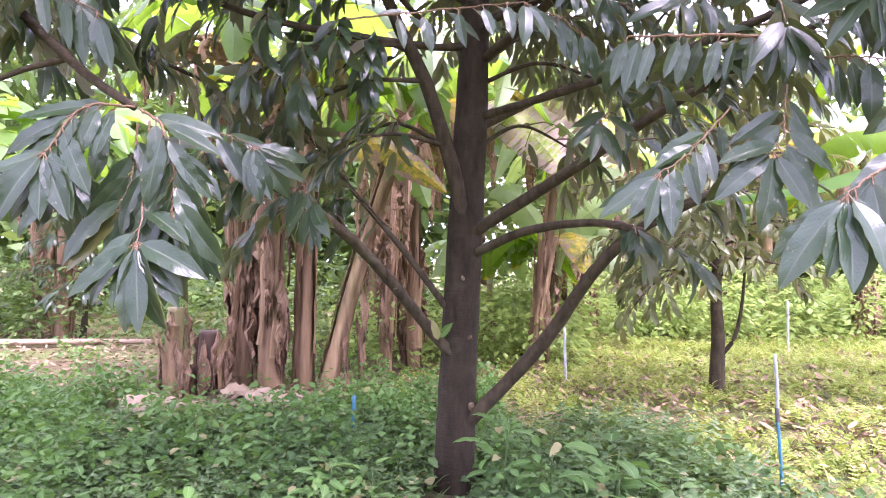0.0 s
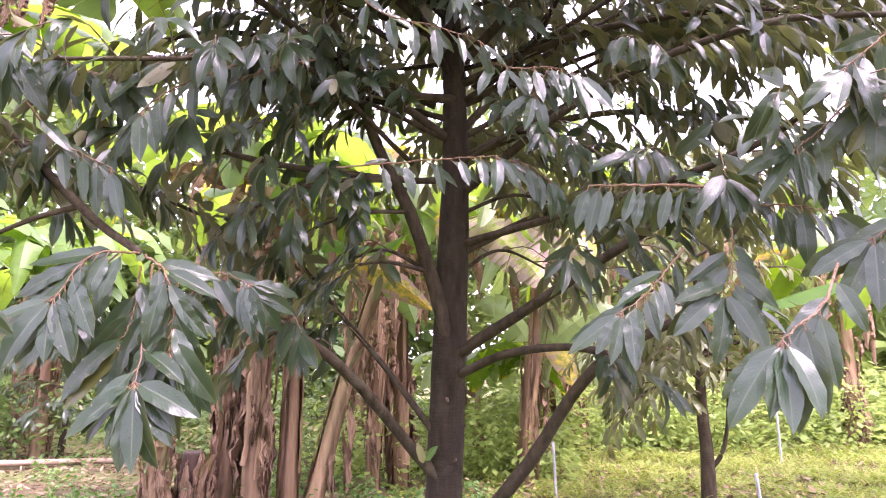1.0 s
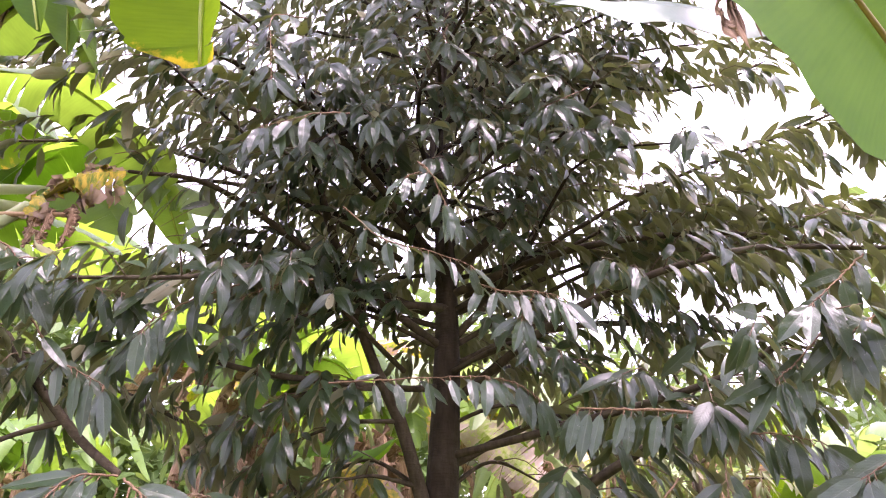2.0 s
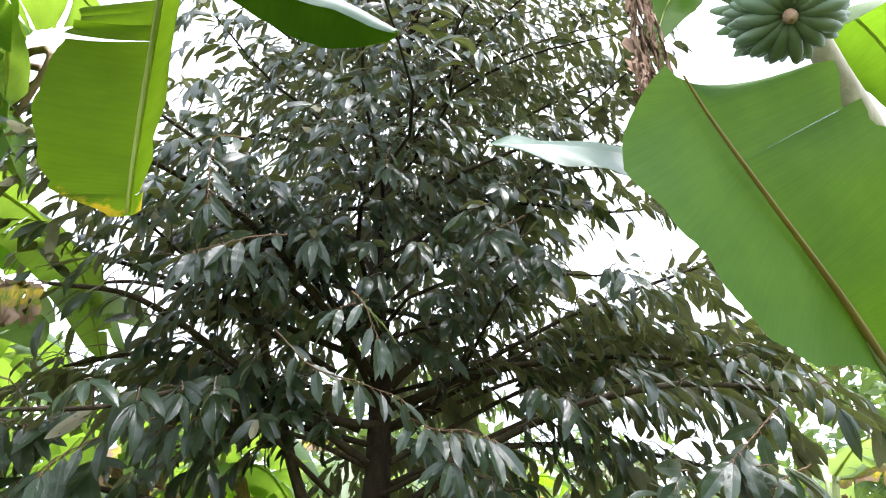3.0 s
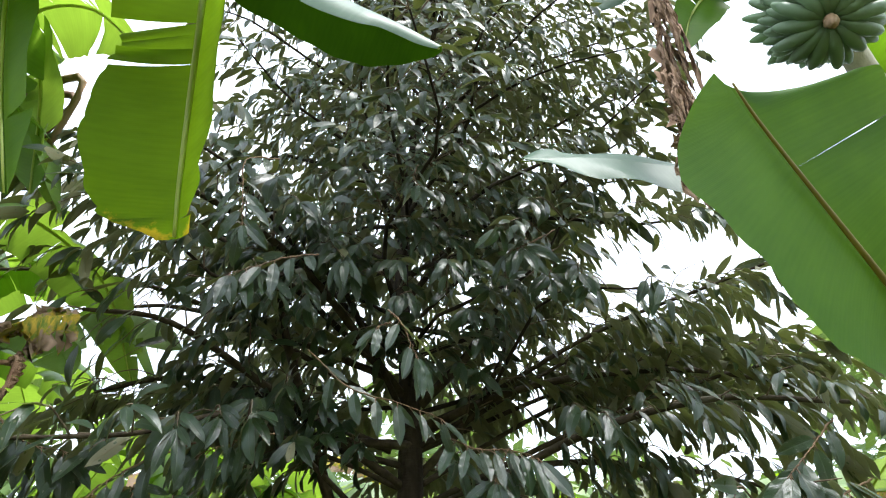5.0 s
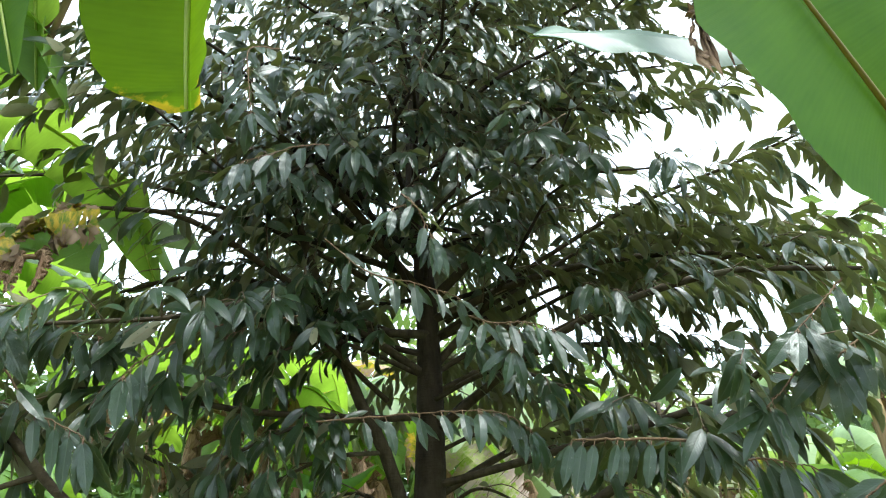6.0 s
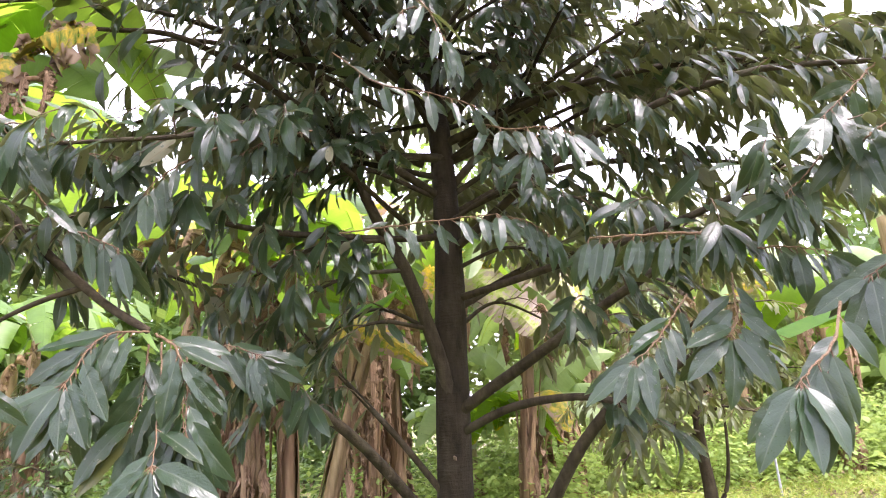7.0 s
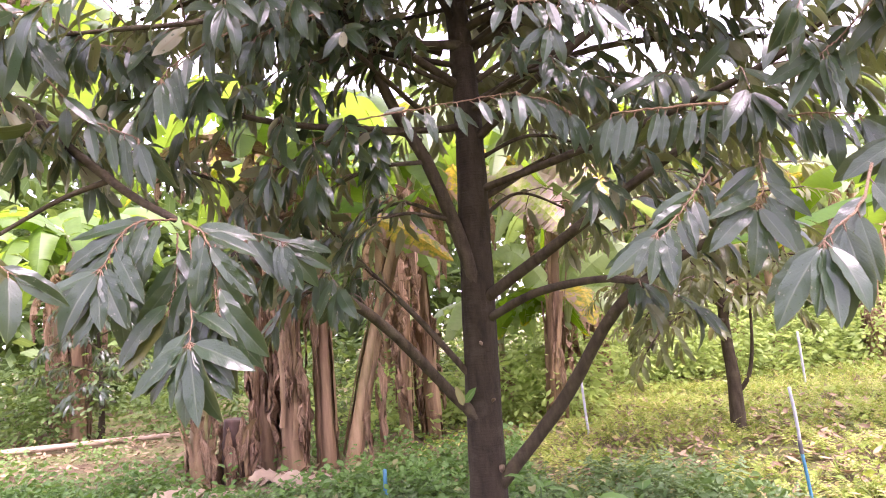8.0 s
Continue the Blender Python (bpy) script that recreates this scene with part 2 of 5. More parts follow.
def ground_material():
    n = Nodes("orchard_soil")
    v = n.coords()
    a, b, d = n.noise(0.9, 4.0, v), n.noise(14.0, 6.0, v, 0.7), n.noise(70.0, 4.0, v, 0.7)
    soil = n.mix(d, (0.06, 0.039, 0.025), (0.22, 0.152, 0.095))
    moss = n.mix(b, (0.07, 0.1, 0.03), (0.2, 0.24, 0.08))
    c = n.mix(n.ramp(n.math("ADD", a, n.math("MULTIPLY", b, 0.5)), 0.62, 0.9), soil, moss)
    return n.finish(c, 0.95, n.bump(n.math("ADD", b, d), 0.9, 0.03), 0.15)


GROUND = ground_material()


def plain(name, dark, light, rough, scale=20.0, metal=0.0, bump=0.2):
    n = Nodes(name)
    f = n.noise(scale, 4.0, n.coords())
    n.bsdf.inputs["Metallic"].default_value = metal
    return n.finish(n.mix(f, dark, light), rough, n.bump(n.noise(scale * 4, 3.0, n.coords()), bump, 0.004))


PVC_BLUE = plain("blue_pvc", (0.025, 0.13, 0.2), (0.06, 0.24, 0.34), 0.45)
PVC_WHITE = plain("weathered_white_pvc", (0.14, 0.13, 0.13), (0.6, 0.62, 0.66), 0.5, 26.0)
PVC_GREY = plain("dark_joint", (0.05, 0.045, 0.045), (0.13, 0.12, 0.12), 0.6)
SEEDLING_STEM = plain("seedling_stem", (0.05, 0.09, 0.025), (0.1, 0.16, 0.05), 0.5)
CUT_WOOD = plain("pale_dry_husk", (0.27, 0.185, 0.12), (0.5, 0.38, 0.27), 0.8, 16.0, 0.0, 0.8)

# ---- mesh tools ----
rng = np.random.default_rng(7)
UP = np.array([0.0, 0.0, 1.0])


def unit(v):
    v = np.asarray(v, float)
    return v / np.maximum(np.linalg.norm(v, axis=-1, keepdims=True), 1e-9)


def make_mesh(name, V, F, UV, mats, MI=None, smooth=True):
    """A smooth mesh of quads from arrays: points, faces, a map place for each point, a material number for each face."""
    me = bpy.data.meshes.new(name)
    V, F = np.asarray(V, np.float32), np.asarray(F, np.int32)
    me.vertices.add(len(V))
    me.vertices.foreach_set("co", V.ravel())
    me.loops.add(F.size)
    me.loops.foreach_set("vertex_index", F.ravel())
    me.polygons.add(len(F))
    me.polygons.foreach_set("loop_start", np.arange(0, F.size, 4, dtype=np.int32))
    me.polygons.foreach_set("use_smooth", np.full(len(F), smooth))
    if MI is not None:
        me.polygons.foreach_set("material_index", np.asarray(MI, np.int32))
    layer = me.uv_layers.new(name="UVMap")
    layer.uv.foreach_set("vector", np.asarray(UV, np.float32)[F.ravel()].ravel())
    for m in mats:
        me.materials.append(m)
    me.update(calc_edges=True)
    me.validate()
    return me


def thing(name, place, label, category, group="", kind=""):
    ob = new(name)
    ob.empty_display_size = 0.1
    ob.location = place
    return tagged(ob, label, category, group, kind)


def base_of(ob):
    return np.array(ob.location) + (base_of(ob.parent) if ob.parent else 0.0)


def part(name, mesh, parent, label="", kind=""):
    """One mesh, written in the world's metres, as a part of a thing or of a part."""
    ob = new(name, mesh)
    mesh.transform(Matrix.Translation(-Vector(base_of(parent))))
    ob.parent = parent
    return tagged(ob, label, "", "", kind)


def joined(batches):
    V, F, UV, MI, k = [], [], [], [], 0
    for v, f, u, m in batches:
        V.append(v), F.append(f + k), UV.append(u), MI.append(m)
        k += len(v)
    return np.concatenate(V), np.concatenate(F), np.concatenate(UV), np.concatenate(MI)


def curve(pts, n):
    """n points of a smooth line through pts."""
    P = np.asarray(pts, float)
    if len(P) == 2:
        return P[0] + (P[1] - P[0]) * np.linspace(0, 1, n)[:, None]
    Q = np.vstack([2 * P[0] - P[1], P, 2 * P[-1] - P[-2]])
    s = np.linspace(0, len(P) - 1 - 1e-6, n)
    i, t = s.astype(int), (s % 1)[:, None]
    a, b, c, d = Q[i], Q[i + 1], Q[i + 2], Q[i + 3]
    return 0.5 * (2 * b + (c - a) * t + (2 * a - 5 * b + 4 * c - d) * t * t + (3 * b - a - 3 * c + d) * t ** 3)


def tangents(P):
    return unit(np.gradient(P, axis=0))


def grid_faces(rows, cols, closed):
    r, c = np.meshgrid(np.arange(rows - 1), np.arange(cols if closed else cols - 1), indexing="ij")
    r, c = r.ravel(), c.ravel()
    d = (c + 1) % cols
    return np.stack([r * cols + c, r * cols + d, (r + 1) * cols + d, (r + 1) * cols + c], 1)


def tube(pts, r0, r1, n=12, sides=8, knots=0.0, taper=1.0, mat=0, radii=None, flat=1.0, dome=0.5):
    """A tapered, slightly uneven limb with a closed tip."""
    P = curve(pts, n)
    T = tangents(P)
    ref = np.where(np.abs(T[:, 2:3]) > 0.9, np.array([[1.0, 0, 0]]), UP[None])
    X = unit(np.cross(T, ref))
    Y = np.cross(X, T)
    s = np.linspace(0, 1, n)
    R = r0 + (r1 - r0) * s ** taper if radii is None else np.interp(s, np.linspace(0, 1, len(radii)), radii)
    a = np.linspace(0, 2 * np.pi, sides, endpoint=False)
    rr = R[:, None] * (1 + knots * rng.normal(size=(n, sides)))
    V = P[:, None] + X[:, None] * (np.cos(a)[None] * rr)[..., None] + Y[:, None] * (np.sin(a)[None] * rr * flat)[..., None]
    cap = P[-1] + T[-1] * R[-1] * dome + (V[-1] - P[-1]) * 0.05
    V = np.concatenate([V.reshape(-1, 3), cap])
    F = grid_faces(n + 1, sides, True)
    UV = np.stack([np.tile(a / 6.283, n + 1), np.repeat(np.linspace(0, 1, n + 1), sides)], 1)
    return V, F, UV, np.full(len(F), mat)


# ---- leaves ----


def leaf_shape(cols, rows, width, fold, droop, twist, point=1.0, double=True, wave=0.0, seed=0):
    """A leaf along +y, one unit long, its upper side towards +z: folded along the midrib, drooping to a drawn-out tip."""
    s = np.linspace(0, 1, rows)
    u = np.linspace(-1, 1, cols)
    # oblong: rounded base, almost even sides, a short drawn-out tip
    w = np.minimum(1, s / 0.26 + 0.03) ** 0.62 * np.clip((0.965 - s) / 0.3, 0, 1) ** 0.6
    w = width * 0.5 * np.maximum(w * (1 - 0.1 * s), 0.1 * np.clip((1.02 - s) / 0.12, 0, 1) * point)
    ang = droop * s ** 1.4
    y = np.concatenate([[0], np.cumsum(np.cos((ang[1:] + ang[:-1]) / 2) * np.diff(s))])
    z = -np.concatenate([[0], np.cumsum(np.sin((ang[1:] + ang[:-1]) / 2) * np.diff(s))])
    tw = twist * s
    h = np.abs(u)[None] * w[:, None] * fold + 0.012 * np.sin(s * 23)[:, None] * np.abs(u)[None] * (w[:, None] / (width * 0.5))
    # side veins sink and the blade swells between them, unevenly to either side
    h = h + wave * np.sin(s[:, None] * (19 + 3 * seed % 7) - np.abs(u)[None] * 2.2 + np.where(u < 0, 1.1 + seed, 0.0)[None]) * np.abs(u)[None] ** 0.8 * (w / (width * 0.5))[:, None]
    X = u[None] * w[:, None] * np.cos(tw)[:, None] - h * np.sin(tw)[:, None]
    H = u[None] * w[:, None] * np.sin(tw)[:, None] + h * np.cos(tw)[:, None]
    V = np.stack([X, y[:, None] + H * np.sin(ang)[:, None], z[:, None] + H * np.cos(ang)[:, None]], -1).reshape(-1, 3)
    UV = np.stack([np.tile(0.5 + 0.5 * u, rows), np.repeat(s, cols)], 1)
    F = grid_faces(rows, cols, False)
    if not double:
        return V, F, UV, np.zeros(len(F), int)
    low = V - np.array([0, 0, 0.006])
    n = len(V)
    return (np.concatenate([V, low]), np.concatenate([F, F[:, ::-1] + n]), np.concatenate([UV, UV]),
            np.concatenate([np.zeros(len(F), int), np.ones(len(F), int)]))


def spread(shape, M):
    """The shape repeated at each of the (n, 4, 4) poses M."""
    V, F, UV, MI = shape
    n = len(M)
    W = np.einsum("nij,vj->nvi", M[:, :3, :3], V) + M[:, None, :3, 3]
    return (W.reshape(-1, 3), (F[None] + (np.arange(n) * len(V))[:, None, None]).reshape(-1, 4), np.tile(UV, (n, 1)), np.tile(MI, n))


def poses(O, L, N, size, wide=1.0):
    """Poses for leaves at O that point along L, upper side towards N."""
    L = unit(L)
    X = unit(np.cross(L, N))
    Z = np.cross(X, L)
    size = np.broadcast_to(size, len(O))
    M = np.zeros((len(O), 4, 4))
    M[:, :3, 0], M[:, :3, 1], M[:, :3, 2] = X * (size * wide)[:, None], L * size[:, None], Z * size[:, None]
    M[:, :3, 3], M[:, 3, 3] = O, 1
    return M


FINE = [leaf_shape(7, 13, 0.275 + 0.012 * (k % 5), 0.14 + 0.08 * (k % 3), 0.1 + 0.13 * k % 0.6, 0.26 * (k - 3.5) / 3.5, wave=0.01 + 0.004 * (k % 4), seed=k) for k in range(8)]
PLAIN = [leaf_shape(3, 6, 0.235 + 0.018 * k, 0.18 + 0.08 * (k % 2), 0.25 + 0.22 * k, 0.2 * (k - 1)) for k in range(4)]
LEAF_MESH = [make_mesh("leaf", *s[:3], [LEAF_TOP, LEAF_UNDER], s[3]) for s in FINE]


def twig_poses(pts, gap, size, heart, droop=0.7, end=3):
    """Leaves set to both sides of a twig, hanging, upper sides outwards from the tree's heart and up."""
    P = curve(pts, 24)
    seg = np.concatenate([[0], np.cumsum(np.linalg.norm(np.diff(P, axis=0), axis=1))])
    d = np.arange(gap * 0.6, seg[-1], gap)
    n = len(d)
    O = np.stack([np.interp(d, seg, P[:, k]) for k in range(3)], 1)
    T = unit(np.stack([np.interp(d, seg, tangents(P)[:, k]) for k in range(3)], 1))
    side = np.where(np.arange(n) % 2 == 0, 1.0, -1.0)
    O, T, side = (np.concatenate([a, np.repeat(b[None], end, 0)]) for a, b in
                  ((O, P[-1]), (T, tangents(P)[-1]), (side, np.float64(0))))
    side[n:] = np.linspace(-0.8, 0.8, end) if end > 1 else 0
    out = unit((O - heart) * np.array([1, 1, 0.0]))
    ref = unit(out * 0.75 + UP * 0.65 + rng.normal(size=O.shape) * 0.3)
    S = unit(np.cross(T, ref)) * side[:, None]
    m = len(O)
    L = T * rng.uniform(0.35, 0.7, (m, 1)) + out * rng.uniform(0.15, 0.6, (m, 1)) + S * rng.uniform(0.5, 0.9, (m, 1)) - UP * (droop * rng.uniform(0.6, 1.3, (m, 1))) + rng.normal(size=(m, 3)) * 0.12
    L = unit(L)
    N = ref + rng.normal(size=(m, 3)) * 0.42
    return poses(O + L * 0.018, L, N, size * rng.uniform(0.72, 1.15, m), rng.uniform(0.85, 1.15))


def stalks(O, L, r, mat):
    """Short leaf stalks as thin square rods."""
    n = len(O)
    X = unit(np.cross(L, UP + 0.01))
    Y = np.cross(X, L)
    c = np.array([[1, 1], [-1, 1], [-1, -1], [1, -1]]) * r
    ring = X[:, None] * c[None, :, :1] + Y[:, None] * c[None, :, 1:]
    V = np.concatenate([O[:, None] + ring, (O + L * 0.024)[:, None] + ring * 0.7], 1).reshape(-1, 3)
    q = np.array([[0, 1, 5, 4], [1, 2, 6, 5], [2, 3, 7, 6], [3, 0, 4, 7]])
    F = (q[None] + (np.arange(n) * 8)[:, None, None]).reshape(-1, 4)
    return V, F, np.zeros((len(V), 2)), np.full(len(F), mat)

# ---- ground ----


def lie(x, y):
    """The ground's height."""
    x, y = np.asarray(x, float), np.asarray(y, float)
    return 0.03 * np.sin(x * 1.3 + 0.7) * np.sin(y * 1.1) + 0.015 * np.sin(x * 3.7 + y * 2.9)


def ground_sheet():
    a = np.concatenate([[-400, -120, -50], np.linspace(-20, 20, 161), [50, 120, 400]])
    X, Y = np.meshgrid(a, a + 4, indexing="xy")
    V = np.stack([X, Y, lie(X, Y) * (np.abs(X) < 30)], -1).reshape(-1, 3)
    F = grid_faces(len(a), len(a), False)
    ob = new("ground", make_mesh("ground", V, F, V[:, :2], [GROUND]))
    tagged(ob, "brown orchard soil with leaf litter under the weeds", "ground", "", "structure")


ground_sheet()

# ---- durian trees ----


NEAR = np.random.default_rng(5)


class Crown:
    """Gathers a tree's twigs and leaves: fine ones become parts, the rest one mesh."""

    def __init__(self, tree, heart):
        self.tree, self.heart = tree, np.array(heart, float)
        self.rest, self.wood, self.window, self.top = [], [], None, LEAF_TOP

    def limb(self, pts, r0, r1, n=16, label="", mat=None):
        V, F, UV, MI = tube(pts, r0, r1, n, 10, 0.035)
        part("limb", make_mesh("limb", V, F, UV, [mat or LIMB_BARK]), self.tree, label)

    def twig(self, pts, size, gap=0.045, droop=0.7, end=3, r=0.004):
        self.rest.append(twig_poses(pts, gap, size, self.heart, droop, end))
        self.wood.append(tube(pts, r, r * 0.4, 6, 4))

    def spray(self, pts, size, count, face=(0.0, -0.75, 0.65), end=3, fall=0.35, angle=0.9, fan=1.5, r=0.0034):
        """A near twig whose leaves, each a part, stand to both sides of it and turn their upper sides towards face.
        fall: how far they hang; angle: how far they stand off the twig; end: leaves in the fan at its tip; fan: half its opening."""
        C = curve(pts, 26)
        C[1:-1] += NEAR.normal(size=(24, 3)) * 0.0014
        T = tangents(curve(pts, 26))
        F = unit(face)
        O, L, N, Z = [], [], [], []
        for k in range(count + end):
            tip = k >= count
            f = 1.0 if tip else (0.1 + 0.86 * (k + 0.5 + NEAR.uniform(-0.25, 0.25)) / count)
            i = min(int(f * 25), 25)
            S = unit(np.cross(T[i], F)) * (1.0 if k % 2 else -1.0)
            a = angle * NEAR.uniform(0.8, 1.2)
            if tip:
                a = fan * ((k - count) / max(end - 1, 1) * 2 - 1) + NEAR.uniform(-0.12, 0.12)
                S = unit(np.cross(T[i], F))
            d = unit(T[i] * math.cos(a) + S * math.sin(a) - UP * fall * NEAR.uniform(0.5, 1.5) + F * NEAR.uniform(-0.22, 0.22) + NEAR.normal(size=3) * 0.1)
            O.append(C[i]), L.append(d), N.append(F + NEAR.normal(size=3) * 0.24)
            Z.append(size * NEAR.uniform(0.78, 1.12) * (1.0 if tip else 0.82 + 0.25 * f))
        O, L = np.array(O), np.array(L)
        M = poses(O + L * 0.018, L, np.array(N), np.array(Z), 1.0)
        V, F4, UV, MI = joined([tube(C, r, r * 0.45, 26, 7, 0.06), stalks(O, L, 0.0015, 0)])
        part("twig", make_mesh("twig", V, F4, UV, [SHOOT]), self.tree, "reddish young twig")
        for m in M:
            ob = new("leaf", LEAF_MESH[int(NEAR.integers(len(LEAF_MESH)))])
            ob.parent = self.tree
            m[:3, 3] -= np.array(self.tree.location)
            ob.matrix_basis = Matrix(m.tolist())

    def furnish(self, pts, start=0.3, step=0.1, size=0.14, reach=0.45, droop=0.8):
        """Side twigs along a limb, and one that carries it on."""
        P = curve(pts, 40)
        T = tangents(P)
        seg = np.concatenate([[0], np.cumsum(np.linalg.norm(np.diff(P, axis=0), axis=1))])
        side = 1.0
        for d in np.arange(seg[-1] * start, seg[-1], step):
            k = int(np.searchsorted(seg, d))
            side = -side
            S = unit(np.cross(T[k], UP)) * side
            D = unit(T[k] * rng.uniform(0.3, 0.8) + S * rng.uniform(0.6, 1.0) + UP * rng.uniform(-0.25, 0.35))
            n = reach * rng.uniform(0.6, 1.15) * (1.15 - 0.5 * d / seg[-1])
            a = P[k]
            self.twig([a, a + D * n * 0.5 + UP * 0.02, a + D * n - UP * n * rng.uniform(0.15, 0.45)], size, 0.034, droop)
        self.twig([P[-4], P[-1], P[-1] + T[-1] * 0.16 - UP * 0.06], size, 0.04, droop)

    def close(self):
        M = np.concatenate(self.rest)
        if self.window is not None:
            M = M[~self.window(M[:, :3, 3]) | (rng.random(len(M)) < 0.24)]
        pick = rng.integers(len(PLAIN), size=len(M))
        V, F, UV, MI = joined([spread(PLAIN[k], M[pick == k]) for k in range(len(PLAIN))])
        part("foliage", make_mesh("foliage", V, F, UV, [self.top, LEAF_UNDER], MI), self.tree,
             "dense glossy dark green leaves with bronze undersides", "stuff")
        V, F, UV, MI = joined(self.wood)
        part("twig_growth", make_mesh("twig_growth", V, F, UV, [TWIG]), self.tree, "", "stuff")


def view_gap(p):
    """Openings in the crown fitted to the camera's view, along its sight lines: the slant between the lower and upper
    boughs on the grass side, the side towards the bananas, and both sides of the trunk under the lowest leafy boughs."""
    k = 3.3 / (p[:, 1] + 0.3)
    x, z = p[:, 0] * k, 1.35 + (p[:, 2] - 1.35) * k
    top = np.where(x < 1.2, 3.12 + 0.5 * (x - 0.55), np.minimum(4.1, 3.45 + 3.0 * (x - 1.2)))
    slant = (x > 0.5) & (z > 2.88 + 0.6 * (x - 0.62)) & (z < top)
    banana_side = (x < -1.2 + 0.35 * (z - 2.8)) & (z > 2.8) & (z < 3.5)
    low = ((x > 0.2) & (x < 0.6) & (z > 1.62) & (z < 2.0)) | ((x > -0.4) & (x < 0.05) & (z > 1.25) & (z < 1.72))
    return slant | banana_side | low


def main_durian():
    tree = thing("durian_tree", (0.05, 2.99, 0), "durian tree with dark trunk and drooping glossy dark leaves", "tree", "durian trees")
    trunk = [(0.05, 2.99, -0.06), (0.08, 2.99, 0.7), (0.12, 2.98, 1.5), (0.15, 2.98, 2.2), (0.14, 3.0, 2.9), (0.09, 3.0, 3.6), (0.15, 3.0, 4.6), (0.28, 3.0, 5.9), (0.35, 3.0, 7.6)]
    V, F, UV, MI = tube(trunk, 0, 0, 70, 20, 0.018, radii=[0.098, 0.088, 0.083, 0.077, 0.066, 0.055, 0.043, 0.036, 0.028, 0.02, 0.008])
    part("trunk", make_mesh("trunk", V, F, UV, [BARK]), tree, "dark brown rough bark with pale spots")
    c = Crown(tree, (0.1, 3.0, 0))
    # leaves are thinned where the camera looks through the crown
    c.window = view_gap
    # knots and stubs on the trunk
    for p, q, r in (((0.1, 2.93, 0.98), (0.09, 2.893, 1.0), 0.007), ((0.12, 2.92, 0.72), (0.13, 2.893, 0.73), 0.006), ((0.13, 2.93, 0.4), (0.135, 2.9, 0.42), 0.012)):
        V, F, UV, MI = tube([p, q], r * 1.6, r, 4, 8, 0.12)
        part("knot", make_mesh("knot", V, F, UV, [TWIG]), tree, "pale stub of a cut branch")
    for p, q in (((-0.02, 2.86, 0.72), (-0.2, -0.4, 0.9)), ((-0.01, 2.87, 0.73), (0.35, -0.5, 0.5))):
        V, F, UV, MI = spread(leaf_shape(7, 9, 0.36, 0.2, 0.6, 0.3, 1.2, False), poses(np.array([p]), np.array([q]), np.array([[0.1, -0.9, 0.4]]), 0.1))
        part("shoot_leaf", make_mesh("shoot_leaf", V, F, UV, [WEED]), tree, "fresh yellow-green leaf on the trunk")

    def bough(pts, r0, r1, start, reach, step=0.085):
        """A limb: its thickness at both ends, where its twigs begin, their reach."""
        c.limb(pts, r0, r1)
        c.furnish(pts, start, step, 0.155, reach, 0.85)

    bough([(0.07, 2.95, 0.62), (-0.04, 2.9, 0.74), (-0.33, 2.6, 1.12), (-0.58, 2.3, 1.33), (-0.8, 2.1, 1.42)], 0.032, 0.014, 0.75, 0.3)
    bough([(0.06, 2.97, 0.8), (-0.18, 2.95, 1.12), (-0.42, 3.0, 1.4), (-0.7, 3.0, 1.75)], 0.018, 0.008, 0.45, 0.35)
    bough([(0.13, 2.96, 1.2), (0.5, 2.6, 1.43), (0.8, 2.19, 1.62), (1.15, 1.9, 1.8)], 0.03, 0.012, 0.5, 0.4)
    bough([(0.13, 2.97, 1.1), (0.35, 2.7, 1.2), (0.57, 2.4, 1.22), (0.72, 2.25, 1.18)], 0.022, 0.013, 0.85, 0.25)
    bough([(0.1, 2.97, 0.3), (0.43, 2.76, 0.71), (0.62, 2.5, 1.06), (0.78, 2.35, 1.22), (1.05, 2.2, 1.36)], 0.034, 0.016, 0.88, 0.22)
    bough([(0.12, 2.95, 1.22), (0.03, 2.9, 1.55), (-0.08, 2.85, 1.89), (-0.22, 2.75, 2.16), (-0.37, 2.65, 2.58), (-0.5, 2.5, 2.95), (-0.6, 2.4, 3.4)], 0.04, 0.015, 0.55, 0.5)
    bough([(0.15, 2.95, 2.51), (-0.28, 2.8, 2.5), (-0.75, 2.6, 2.6)], 0.026, 0.01, 0.4, 0.45)
    bough([(0.1, 2.95, 2.08), (-0.1, 2.85, 2.05), (-0.6, 2.4, 1.98), (-0.85, 2.1, 1.97), (-1.05, 1.85, 1.93)], 0.019, 0.007, 0.6, 0.4)
    bough([(0.2, 3.0, 2.75), (0.46, 2.88, 3.0), (0.67, 2.72, 3.33), (0.85, 2.6, 3.75)], 0.03, 0.012, 0.3, 0.5)
    bough([(0.18, 3.0, 2.35), (0.45, 2.95, 2.65), (0.68, 2.9, 3.05), (0.78, 2.85, 3.5)], 0.024, 0.008, 0.3, 0.4)
    bough([(0.18, 2.95, 1.75), (0.7, 2.4, 1.8), (1.0, 1.75, 1.8), (1.12, 1.42, 1.88)], 0.02, 0.008, 0.6, 0.35)
    bough([(0.02, 2.9, 1.6), (-0.18, 2.77, 1.63), (-0.3, 2.66, 1.6)], 0.012, 0.006, 0.7, 0.25)
    bough([(-0.07, 2.9, 2.15), (-0.5, 2.2, 2.35), (-0.8, 1.78, 2.14), (-1.12, 1.66, 2.08)], 0.014, 0.006, 0.5, 0.4)
    bough([(0.12, 2.97, 2.3), (-0.5, 2.5, 2.6), (-0.9, 2.15, 2.75), (-1.2, 2.0, 2.72)], 0.024, 0.008, 0.35, 0.5)
    bough([(0.1, 2.97, 2.8), (-0.45, 2.4, 3.25), (-0.95, 1.95, 3.35), (-1.3, 1.75, 3.25)], 0.024, 0.008, 0.35, 0.5)
